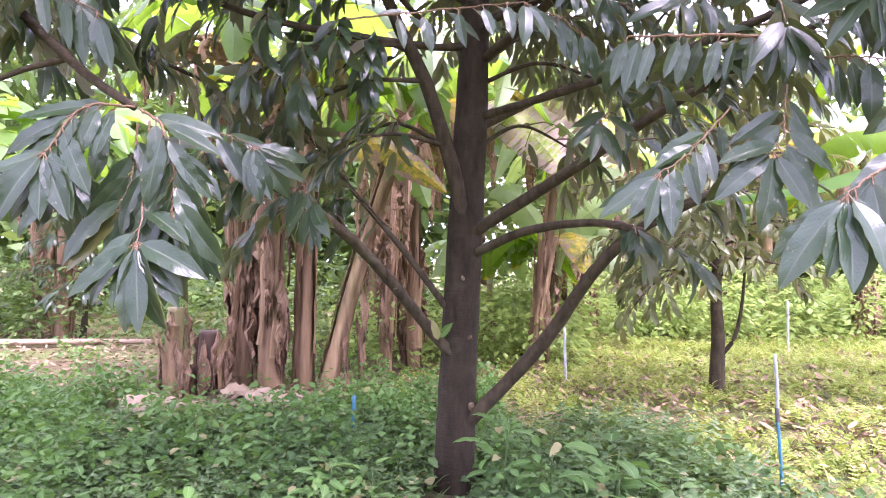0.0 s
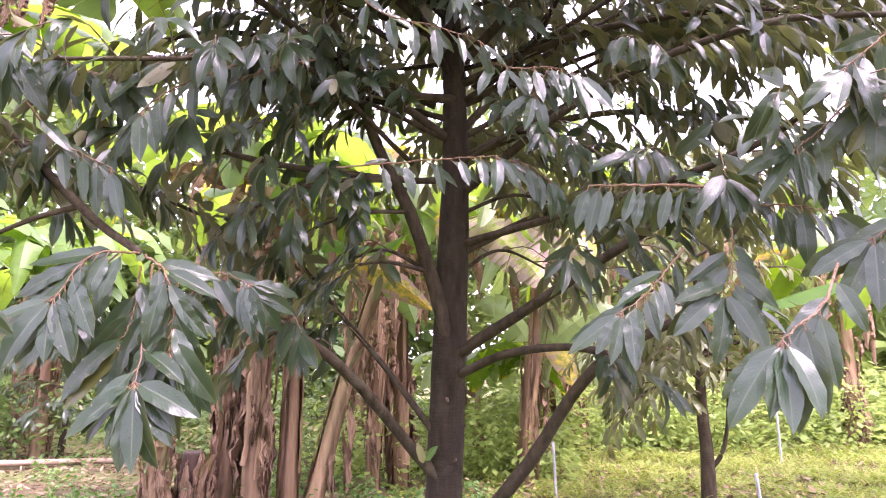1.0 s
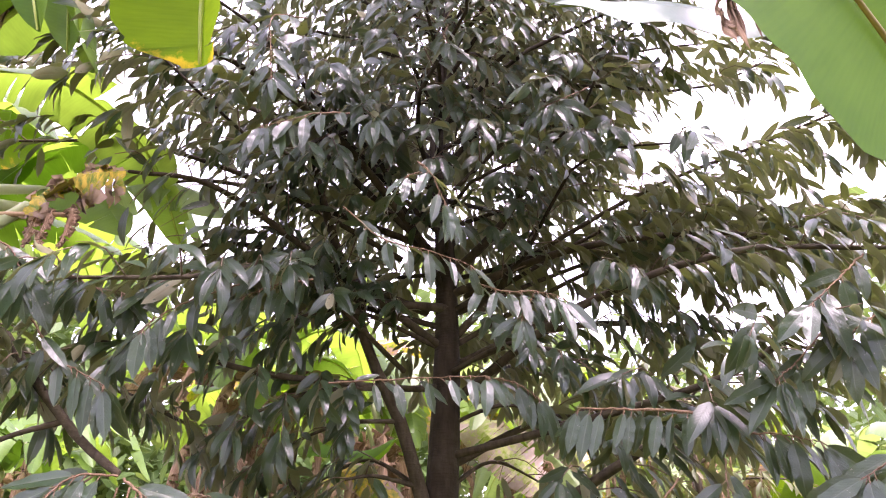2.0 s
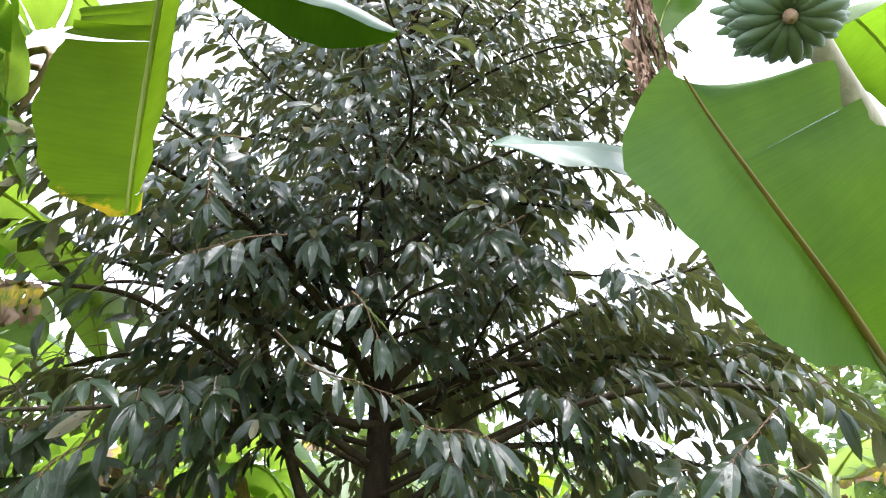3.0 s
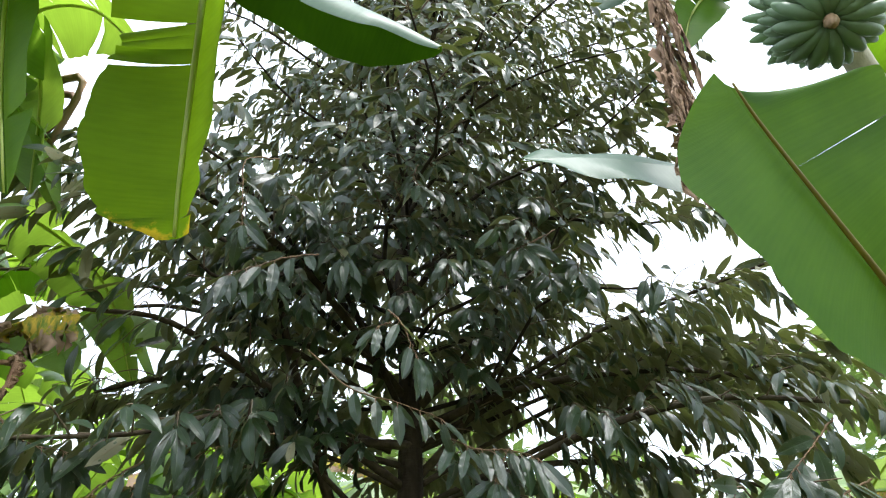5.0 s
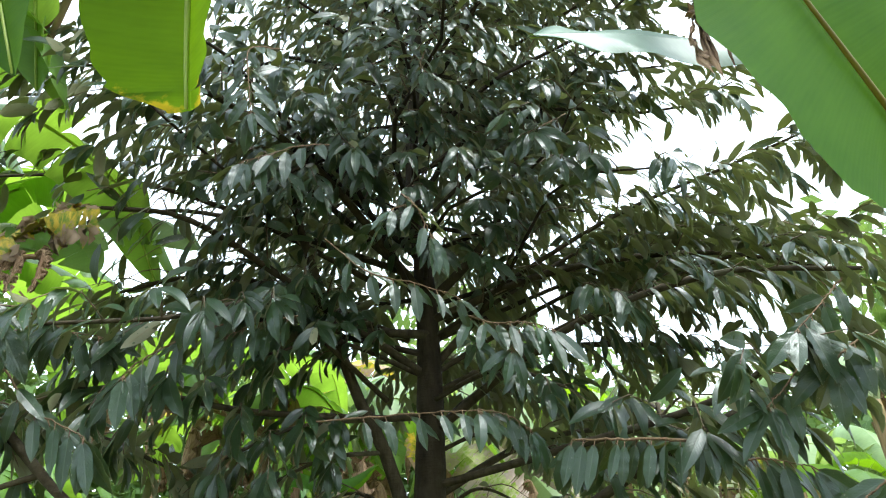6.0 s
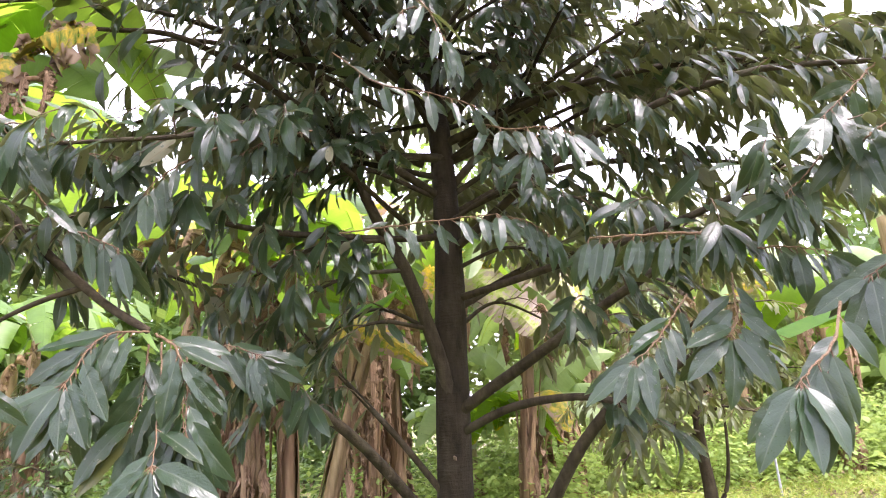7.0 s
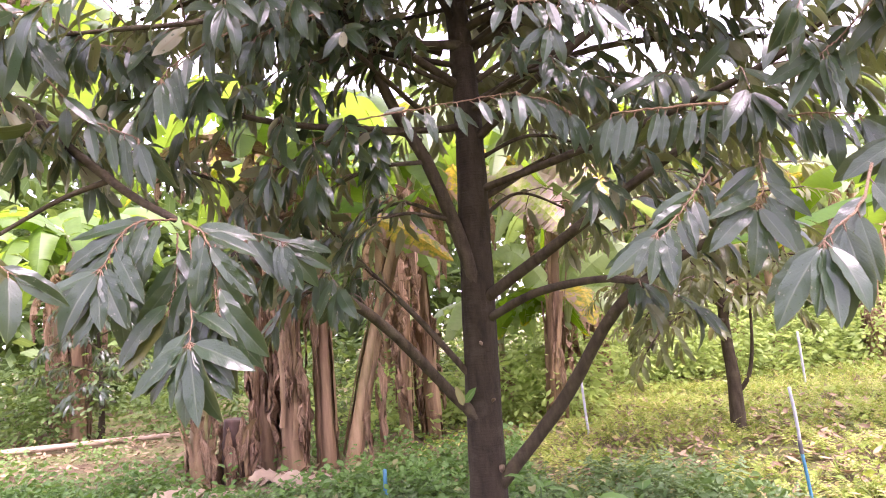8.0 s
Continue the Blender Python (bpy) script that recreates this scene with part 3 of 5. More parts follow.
    bough([(0.16, 2.97, 2.0), (0.7, 2.45, 2.3), (1.2, 1.95, 2.35), (1.65, 1.7, 2.25)], 0.024, 0.008, 0.4, 0.5)
    bough([(0.16, 2.98, 2.6), (0.8, 2.7, 2.75), (1.5, 2.5, 2.75), (2.1, 2.4, 2.6)], 0.024, 0.008, 0.35, 0.55)
    bough([(0.16, 3.0, 2.2), (0.8, 2.9, 2.4), (1.5, 2.8, 2.35), (2.0, 2.7, 2.2)], 0.022, 0.008, 0.35, 0.5)
    bough([(0.15, 3.0, 1.7), (0.7, 3.3, 2.0), (1.3, 3.5, 2.1), (1.8, 3.6, 2.0)], 0.022, 0.008, 0.3, 0.5)
    bough([(0.15, 3.0, 2.0), (0.5, 3.5, 2.35), (0.9, 3.9, 2.4), (1.3, 4.2, 2.3)], 0.022, 0.008, 0.3, 0.5)
    bough([(0.05, 3.0, 2.9), (-0.7, 3.0, 3.2), (-1.2, 2.95, 3.3), (-1.5, 2.9, 3.25)], 0.022, 0.008, 0.3, 0.5)
    bough([(-0.2, 2.72, 0.95), (-0.42, 2.75, 1.2), (-0.62, 2.8, 1.32), (-0.8, 2.8, 1.25)], 0.012, 0.005, 0.35, 0.35)
    bough([(0.05, 3.0, 2.5), (-0.7, 2.8, 2.75), (-1.05, 2.7, 2.75), (-1.35, 2.65, 2.65)], 0.022, 0.008, 0.35, 0.5)
    # leafy side limbs that hang about the trunk
    for pts in ([(-0.08, 2.85, 1.89), (-0.35, 2.7, 1.84), (-0.65, 2.6, 1.68)], [(0.02, 2.9, 1.6), (-0.25, 3.1, 1.75), (-0.55, 3.3, 1.65)],
                [(-0.1, 2.85, 2.0), (-0.3, 3.0, 2.1), (-0.6, 3.2, 2.0)], [(0.15, 2.98, 1.6), (0.4, 3.2, 1.76), (0.72, 3.4, 1.66)], [(0.15, 2.98, 1.9), (0.45, 2.85, 1.97), (0.78, 2.75, 1.82)]):
        bough(pts, 0.012, 0.005, 0.35, 0.32, 0.11)
    for pts in ([(0.15, 3.0, 3.6), (0.8, 2.9, 4.1), (1.4, 2.85, 4.3), (1.9, 2.8, 4.35)], [(0.2, 3.0, 4.0), (0.8, 2.8, 4.5), (1.4, 2.6, 4.8), (1.8, 2.5, 4.9)], [(0.2, 3.0, 3.3), (0.7, 2.7, 3.7), (1.15, 2.45, 4.05), (1.5, 2.3, 4.25)], [(0.2, 3.0, 4.5), (0.8, 3.1, 5.1), (1.3, 3.1, 5.5), (1.6, 3.1, 5.7)],
                [(0.1, 2.97, 2.3), (-0.3, 2.6, 2.35), (-0.6, 2.35, 2.2)], [(-0.1, 2.85, 2.05), (-0.45, 2.55, 1.95), (-0.7, 2.4, 1.8)], [(0.15, 2.95, 2.15), (0.45, 2.6, 2.2), (0.7, 2.4, 2.05)]):
        bough(pts, 0.014, 0.005, 0.3, 0.42, 0.09)
    bough([(-0.1, 2.95, 2.8), (-0.8, 2.6, 3.05), (-1.4, 2.4, 3.15), (-1.95, 2.25, 3.05)], 0.018, 0.006, 0.4, 0.4, 0.11)
    bough([(0.05, 3.0, 2.9), (-0.7, 2.6, 3.4), (-1.4, 2.3, 3.55), (-1.95, 2.1, 3.4)], 0.02, 0.006, 0.5, 0.4, 0.1)
    for pts in ([(0.16, 3.0, 2.3), (0.9, 2.9, 2.7), (1.6, 2.85, 2.95), (2.2, 2.8, 3.05)], [(0.2, 3.0, 2.5), (1.1, 3.2, 2.95), (1.9, 3.3, 3.2), (2.6, 3.3, 3.3)], [(0.16, 3.0, 2.2), (1.0, 2.6, 2.5), (1.7, 2.4, 2.7), (2.2, 2.3, 2.75)],
                [(0.2, 3.0, 2.5), (1.0, 3.0, 3.0), (1.6, 3.0, 3.3), (2.25, 3.0, 3.6)], [(0.25, 3.0, 2.6), (1.1, 2.6, 3.0), (1.7, 2.3, 3.15), (2.2, 2.1, 3.3)]):
        bough(pts, 0.015, 0.005, 0.36, 0.45, 0.08)
    # upper limbs, in a spiral round the trunk
    P = curve(trunk, 200)
    a = 0.4
    for z in np.arange(2.4, 7.4, 0.068):
        a += 2.39996 + rng.uniform(-0.3, 0.3)
        k = int(np.searchsorted(P[:, 2], z))
        d = np.array([math.cos(a), math.sin(a), 0])
        n = float(np.interp(z, [2.0, 3.2, 4.5, 5.8, 7.5], [1.75, 1.85, 1.75, 1.4, 0.35])) * rng.uniform(0.75, 1.1)
        rise = float(np.interp(z, [2, 7], [0.22, 0.75]))
        o = P[k]
        pts = [o, o + d * n * 0.35 + UP * n * rise * 0.5, o + d * n * 0.72 + UP * n * rise * 0.8, o + d * n + UP * n * rise * 0.72]
        pts[1:3] = [p + rng.normal(size=3) * 0.07 * n for p in pts[1:3]]
        c.limb(pts, 0.004 + 0.007 * n, 0.004, 9, mat=BARK)
        c.furnish(pts, 0.14, 0.087 if z > 3.2 else 0.084, 0.145 if z > 3.4 else 0.155, 0.5 if z < 5.5 else 0.38, 0.9)
    # near twigs that hang into view: towards the grass
    c.spray([(0.969, 1.62, 1.631), (0.804, 1.64, 1.661), (0.646, 1.68, 1.676), (0.509, 1.72, 1.687)], 0.14, 17, (-0.1, -0.8, 0.55), 3, 1.6, 1.0, 0.9, 0.006)
    c.spray([(0.877, 1.6, 1.521), (0.854, 1.57, 1.442), (0.841, 1.55, 1.381), (0.805, 1.53, 1.339)], 0.19, 9, (-0.1, -0.85, 0.5), 4, 0.3, 0.9, 0.8)
    c.spray([(0.76, 1.66, 1.478), (0.655, 1.6, 1.377), (0.59, 1.56, 1.323), (0.534, 1.54, 1.289)], 0.155, 11, (-0.2, -0.8, 0.55), 5, 0.7, 0.85, 1.1)
    c.spray([(0.971, 1.3, 1.374), (0.879, 1.22, 1.274), (0.782, 1.16, 1.224), (0.735, 1.14, 1.194)], 0.18, 7, (-0.25, -0.8, 0.5), 6, 1.0, 0.8, 1.1, 0.004)
    c.spray([(0.966, 1.6, 1.591), (1.022, 1.56, 1.581), (1.1, 1.5, 1.55)], 0.16, 8, (-0.1, -0.8, 0.55), 3, 1.3, 1.0, 0.8)
    c.spray([(1.329, 1.42, 2.077), (1.182, 1.38, 1.961), (1.094, 1.36, 1.894)], 0.16, 7, (-0.2, -0.85, 0.4), 4, 0.7, 0.8, 0.8)
    c.spray([(1.209, 1.5, 1.88), (1.06, 1.45, 1.754), (0.98, 1.42, 1.699)], 0.17, 5, (-0.2, -0.85, 0.4), 3, 0.7, 0.7, 0.7)
    c.spray([(1.316, 1.35, 1.88), (1.213, 1.35, 1.834), (1.158, 1.35, 1.79)], 0.15, 7, (-0.2, -0.85, 0.4), 4, 0.8, 0.9, 0.9)
    c.spray([(1.3, 1.3, 1.52), (1.17, 1.3, 1.49), (1.08, 1.32, 1.44)], 0.17, 7, (-0.2, -0.85, 0.5), 4, 0.7, 0.9, 0.9)
    # before the trunk
    c.spray([(-0.298, 1.95, 2.535), (-0.123, 1.85, 2.338), (0.037, 1.8, 2.267), (0.193, 1.8, 2.209)], 0.14, 11, (0.0, -0.8, 0.55), 3, 1.0, 0.9, 0.9)
    c.spray([(0.0, 1.65, 2.545), (0.045, 1.6, 2.468), (0.095, 1.6, 2.352)], 0.15, 4, (0.1, -0.6, 0.8), 3, 1.2, 1.0, 0.5)
    c.spray([(0.017, 1.62, 2.478), (-0.028, 1.6, 2.454)], 0.14, 0, (0.0, -0.6, 0.8), 3, 1.2, 1.0, 0.6)
    c.spray([(0.2, 1.9, 2.197), (0.296, 1.76, 2.094), (0.403, 1.72, 2.077), (0.49, 1.7, 2.044)], 0.15, 14, (0.1, -0.65, 0.75), 4, 1.1, 1.0, 0.9)
    c.spray([(0.41, 1.75, 2.091), (0.351, 1.7, 1.98)], 0.14, 4, (0.0, -0.7, 0.7), 3, 0.7, 0.9, 0.8)
    c.spray([(-0.296, 1.95, 1.824), (0.016, 1.85, 1.815), (0.23, 1.75, 1.795)], 0.13, 10, (0.0, -0.8, 0.6), 4, 0.9, 0.9, 1.0)
    c.spray([(0.258, 1.95, 1.849), (0.347, 1.9, 1.814), (0.419, 1.9, 1.767)], 0.14, 7, (0.1, -0.8, 0.6), 3, 1.0, 0.9, 0.8)
    # towards the banana clump
    c.spray([(-0.589, 1.75, 2.102), (-0.713, 1.7, 2.027), (-0.804, 1.68, 1.957), (-0.83, 1.65, 1.905)], 0.15, 10, (-0.1, -0.75, 0.65), 5, 0.8, 0.9, 1.2)
    c.spray([(-0.364, 1.85, 2.169), (-0.475, 1.82, 2.138), (-0.582, 1.8, 2.082)], 0.15, 8, (0.0, -0.8, 0.6), 4, 1.0, 0.9, 0.9)
    # higher, beside the arching banana leaves
    c.spray([(-0.473, 1.7, 3.295), (-0.564, 1.55, 3.141), (-0.541, 1.52, 2.943), (-0.518, 1.5, 2.797)], 0.14, 13, (-0.1, -0.75, 0.65), 4, 0.9, 0.9, 0.8)
    c.spray([(-0.28, 1.8, 2.882), (-0.379, 1.65, 2.756), (-0.478, 1.6, 2.676), (-0.535, 1.55, 2.615)], 0.16, 11, (-0.1, -0.75, 0.65), 5, 1.0, 0.9, 0.9)
    c.spray([(0.126, 1.9, 3.498), (0.1, 1.85, 3.378), (0.113, 1.8, 3.284)], 0.14, 4, (0.0, -0.6, 0.8), 4, 1.0, 0.9, 0.9)
    c.spray([(0.736, 1.9, 3.133), (0.574, 1.8, 2.97), (0.501, 1.8, 2.935)], 0.13, 8, (0.1, -0.7, 0.7), 4, 1.2, 0.9, 0.9)
    c.close()


main_durian()


def neighbour_durian():
    """The tree beside the path whose limb hangs into view."""
    tree = thing("durian_tree", (-2.95, 1.3, 0), "durian tree beside the path with a long drooping limb", "tree", "durian trees")
    trunk = [(-2.95, 1.3, -0.06), (-2.93, 1.3, 1.2), (-2.9, 1.3, 2.4), (-2.9, 1.3, 3.6)]
    V, F, UV, MI = tube(trunk, 0.09, 0.02, 40, 16, 0.02)
    part("trunk", make_mesh("trunk", V, F, UV, [BARK]), tree)
    c = Crown(tree, (-2.95, 1.3, 0))
    for pts, r0, r1, start in (
            ([(-2.92, 1.3, 2.0), (-2.2, 1.65, 2.22), (-1.55, 1.92, 2.05), (-1.28, 1.885, 1.83), (-1.02, 1.789, 1.61), (-0.836, 1.712, 1.49)], 0.024, 0.011, 0.35),
            ([(-2.92, 1.3, 1.9), (-2.0, 2.2, 2.05), (-1.4, 2.5, 1.98), (-0.95, 2.6, 1.8)], 0.02, 0.007, 0.45),
            ([(-1.1, 1.83, 1.66), (-1.25, 1.8, 1.6), (-1.5, 1.75, 1.45)], 0.01, 0.005, 0.3)):
        c.limb(pts, r0, r1)
        if len(pts) > 3:
            c.furnish(pts[:4], start, 0.08, 0.165, 0.35)
    # near twigs at the limb's end and above it
    c.spray([(-0.784, 1.64, 1.468), (-0.719, 1.61, 1.422), (-0.684, 1.6, 1.344), (-0.679, 1.6, 1.261), (-0.671, 1.58, 1.188)], 0.19, 14, (-0.05, -0.85, 0.5), 3, 0.55, 0.72, 0.8, 0.0042)
    c.spray([(-0.797, 1.72, 1.453), (-0.758, 1.62, 1.263), (-0.732, 1.52, 1.118)], 0.2, 4, (-0.05, -0.8, 0.6), 9, 0.3, 1.0, 1.15)
    c.spray([(-0.809, 1.66, 1.477), (-0.884, 1.62, 1.475), (-0.938, 1.6, 1.441), (-0.961, 1.57, 1.377), (-0.976, 1.55, 1.338)], 0.2, 16, (-0.1, -0.8, 0.55), 5, 0.65, 0.9, 1.1)
    c.spray([(-0.93, 1.78, 1.5), (-1.03, 1.78, 1.4), (-1.04, 1.78, 1.33)], 0.2, 6, (0.1, -0.9, 0.3), 3, 0.5, 0.8, 0.9)
    c.spray([(-0.76, 1.82, 1.42), (-0.76, 1.8, 1.3), (-0.74, 1.76, 1.18)], 0.2, 8, (0.2, -0.9, 0.2), 5, 0.4, 0.8, 0.9)
    c.spray([(-0.745, 1.85, 1.44), (-0.653, 1.92, 1.455), (-0.575, 1.92, 1.423)], 0.17, 6, (0.0, -0.85, 0.5), 5, 0.9, 0.9, 1.0)
    c.spray([(-0.86, 1.78, 1.46), (-0.85, 1.74, 1.33), (-0.86, 1.7, 1.22)], 0.2, 6, (0.0, -0.85, 0.5), 4, 0.3, 0.8, 0.8)
    c.spray([(-1.226, 1.35, 1.424), (-1.158, 1.35, 1.375), (-1.09, 1.35, 1.327)], 0.18, 3, (0.7, -0.65, 0.1), 2, 0.8, 0.8, 0.5)
    c.spray([(-1.26, 1.75, 2.233), (-1.18, 1.77, 2.157), (-1.104, 1.78, 2.107), (-1.001, 1.8, 2.09)], 0.16, 11, (0.0, -0.8, 0.6), 4, 1.1, 0.9, 0.9)
    c.spray([(-1.321, 1.5, 2.15), (-1.218, 1.5, 2.109), (-1.147, 1.5, 2.026)], 0.18, 7, (0.1, -0.8, 0.6), 5, 0.9, 0.9, 1.0)
    c.spray([(-1.144, 1.6, 1.916), (-1.056, 1.62, 1.806), (-0.977, 1.65, 1.764), (-0.908, 1.65, 1.73)], 0.16, 9, (0.0, -0.85, 0.5), 3, 1.3, 0.9, 0.7)
    c.close()


neighbour_durian()


def small_durian():
    tree = thing("durian_tree", (2.24, 5.23, 0), "young durian tree with a forked slim trunk in the grass", "tree", "durian trees")
    for pts, r0, r1 in (([(2.24, 5.23, -0.05), (2.26, 5.23, 0.4), (2.25, 5.23, 0.9), (2.3, 5.25, 1.6), (2.3, 5.25, 2.7)], 0.065, 0.02),
                        ([(2.26, 5.23, 0.28), (2.38, 5.2, 0.45), (2.44, 5.18, 0.75), (2.46, 5.15, 1.2)], 0.022, 0.008)):
        V, F, UV, MI = tube(pts, r0, r1, 30, 12, 0.03)
        # the lighter limb bark stands in for sun on this trunk
        part("trunk", make_mesh("trunk", V, F, UV, [LIMB_BARK]), tree)
    c = Crown(tree, (2.25, 5.23, 0))
    c.top = LEAF_SUNLIT
    a = 0.0
    for z in np.arange(0.85, 2.9, 0.1):
        a += 2.4
        d = np.array([math.cos(a), math.sin(a), 0])
        n = float(np.interp(z, [0.8, 1.6, 2.9], [0.8, 1.05, 0.5])) * rng.uniform(0.8, 1.1)
        o = np.array([2.28, 5.24, z])
        pts = [o, o + d * n * 0.4 + UP * 0.15, o + d * n + UP * 0.1]
        c.limb(pts, 0.016, 0.005, 8)
        c.furnish(pts, 0.3, 0.13, 0.13, 0.4)
    for pts in ([(2.26, 5.22, 1.0), (1.95, 5.05, 1.2), (1.65, 4.95, 1.12), (1.5, 4.9, 1.0)], [(2.26, 5.22, 1.2), (1.9, 5.1, 1.5), (1.6, 5.0, 1.45), (1.4, 4.92, 1.3)], [(2.26, 5.22, 0.9), (1.85, 4.9, 1.0), (1.55, 4.7, 0.9), (1.4, 4.65, 0.75)], [(2.26, 5.2, 1.4), (2.0, 4.8, 1.65), (1.7, 4.5, 1.6), (1.5, 4.3, 1.45)], [(2.27, 5.22, 1.2), (1.95, 4.8, 1.35), (1.75, 4.5, 1.25)], [(2.27, 5.22, 1.2), (2.6, 4.9, 1.35), (2.85, 4.7, 1.25)]):
        c.limb(pts, 0.014, 0.005, 8)
        c.furnish(pts, 0.35, 0.075, 0.13, 0.35)
    c.close()


small_durian()


def shaded_durian(x, y, h):
    """A low, dense young tree at the back of the clearing."""
    tree = thing("durian_tree", (x, y, 0), "low dense dark young durian tree behind the bare floor", "tree", "durian trees")
    V, F, UV, MI = tube([(x, y, -0.05), (x + 0.04, y, 0.6), (x, y, h)], 0.05, 0.012, 16, 10, 0.03)
    part("trunk", make_mesh("trunk", V, F, UV, [BARK]), tree)
    c = Crown(tree, (x, y, 0))
    a = 0.0
    for z in np.arange(0.55, h, 0.12):
        a += 2.4
        d = np.array([math.cos(a), math.sin(a), 0])
        n = float(np.interp(z, [0.5, 1.1, h], [0.6, 0.85, 0.3])) * rng.uniform(0.8, 1.1)
        o = np.array([x, y, z])
        pts = [o, o + d * n * 0.5 + UP * 0.12, o + d * n + UP * 0.02]
        c.limb(pts, 0.012, 0.004, 8)
        c.furnish(pts, 0.25, 0.13, 0.15, 0.4)
    c.close()


shaded_durian(-4.85, 8.5, 2.0)

# ---- banana plants ----


def blade(rib, left, right, tears=5, hang=(0.5, 0.5), normal=UP, blunt=False, rough=0.0, n=44, cols=5, gap=0.05, at=None, rise=0.0, vary=0.16, notch=(), fray=0.0, wavy=0.0, ends=None, sweep=(0.0, 0.0)):
    """A banana leaf's two halves along its midrib, torn into strips that each hang a little differently."""
    own = np.random.default_rng(int(abs(np.asarray(rib, float).sum()) * 1e4))
    P = curve(rib, n)
    T = tangents(P)
    S = unit(np.cross(T, np.asarray(normal, float)))
    N = np.cross(S, T)
    s = np.linspace(0, 1, n)
    w = np.sin(np.minimum(1, s / rise) * 1.5708) ** 1.6 + 0.02 if rise else np.minimum(1, (s / 0.16 + 0.02) ** 0.55)
    w = w * (1 - 0.45 * np.clip((s - 0.72) / 0.28, 0, 1) ** 2 if blunt else np.clip((1 - s) / 0.35 + 0.02, 0, 1) ** 0.6)
    w = w * (1 + 0.02 * np.sin(s * 25 + 1) + 0.015 * np.sin(s * 67))
    out = []
    for sign, width, h in ((-1, left, hang[0]), (1, right, hang[1])):
        cut = at.get(sign, []) if at is not None else own.uniform(0.1, 0.93, tears)
        ww = w * (1 + 0.006 * np.cumsum(own.normal(size=n)))
        if ends is not None:
            ww = ww / np.clip((1 - s) / 0.35 + 0.02, 0.01, 1) ** 0.6 * np.clip((1 - s) / ends[sign > 0] + 0.02, 0, 1) ** 0.6
        for where, middle, depth, wide in notch:
            if where == sign:
                ww = ww * (1 - depth * np.exp(-((s - middle) / wide) ** 2))
        ww = ww * (1 - fray * own.random(n) * np.clip((s - 0.7) / 0.25, 0, 1))
        cuts = sorted(set([0, n - 1] + [int(c * n) for c in cut]))
        for a, b in zip(cuts[:-1], cuts[1:]):
            k = np.arange(a, b + 1)
            m = len(k)
            mid = P[k].mean(0)
            ang = h + own.normal() * vary * (tears > 0) + 0.06 * np.sin(np.linspace(0, 5, m) + a)
            off = np.zeros((m, 3))
            rows = [P[k] + N[k] * 0.002]
            for j in range(1, cols + 1):
                f = ang * (0.35 + 0.9 * j / cols)
                step = width * ww[k] / cols
                off = off + S[k] * (sign * np.cos(f) * step)[:, None] - N[k] * (np.sin(f) * step)[:, None]
                row = P[k] + off + N[k] * (wavy * np.sin(s[k] * 21 + sign + 1.5 * j / cols) * j / cols)[:, None]
                row = row + (mid - P[k]).dot(unit(T[k].mean(0)))[:, None] * unit(T[k].mean(0)) * (gap if np.isscalar(gap) else gap[sign > 0]) * (j / cols) ** 2 * (tears > 0)
                row = row - T[k] * (sweep[sign > 0] * j / cols)
                rows.append(row + own.normal(size=(m, 3)) * rough * j / cols)
            V = np.stack(rows, 1).reshape(-1, 3)
            UV = np.stack([np.tile(0.5 + 0.5 * sign * np.arange(cols + 1) / cols, m), np.repeat(s[k], cols + 1)], 1)
            F = grid_faces(m, cols + 1, False)
            out.append((V, F if sign > 0 else F[:, ::-1], UV, np.zeros(len(F), int)))
    return joined(out)


def banana_leaf(plant, rib, left, right, mat=None, rib_mat=None, name="leaf", label="", petiole=None, thick=0.011, top=None, **shape):
    V, F, UV, MI = blade(rib, left, right, **shape)
    leaf = part(name, make_mesh(name, V, F, UV, [mat or BANANA]), plant, label)
    if top is not None:
        # the waxy upper skin lies just above the blade; its colour carries the sky's sheen
        me = make_mesh("upper_skin", V, F, UV, [top])
        n = np.zeros(len(V) * 3, np.float32)
        me.vertices.foreach_get("normal", n)
        lift = n.reshape(-1, 3) * 0.0015
        away = np.sign(np.einsum("ij,ij->i", lift, np.cross(unit(np.cross(unit(np.subtract(rib[-1], rib[0])), UP)), unit(np.subtract(rib[-1], rib[0])))[None] + 0 * lift))
        me.vertices.foreach_set("co", (V + lift * (1.0 if away.sum() > 0 else -1.0)).astype(np.float32).ravel())
        part("upper_skin", me, leaf, "waxy upper side with the sky's sheen put into its colour")
    nrm = np.asarray(shape.get("normal", UP), float)
    P = curve(rib, 18)
    T = tangents(P)
    N = np.cross(unit(np.cross(T, nrm)), T)
    V, F, UV, MI = tube(P - N * thick * 0.8, thick, thick * 0.25, 18, 6)
    part("midrib", make_mesh("midrib", V, F, UV, [rib_mat or RIB]), leaf)
    if petiole is not None:
        V, F, UV, MI = tube(list(petiole) + [tuple(P[0]), tuple(P[2])], thick * 2.6, thick, 14, 9)
        part("petiole", make_mesh("petiole", V, F, UV, [PETIOLE if mat is not DRY_RAG else STEM_DRY]), leaf)
    return leaf


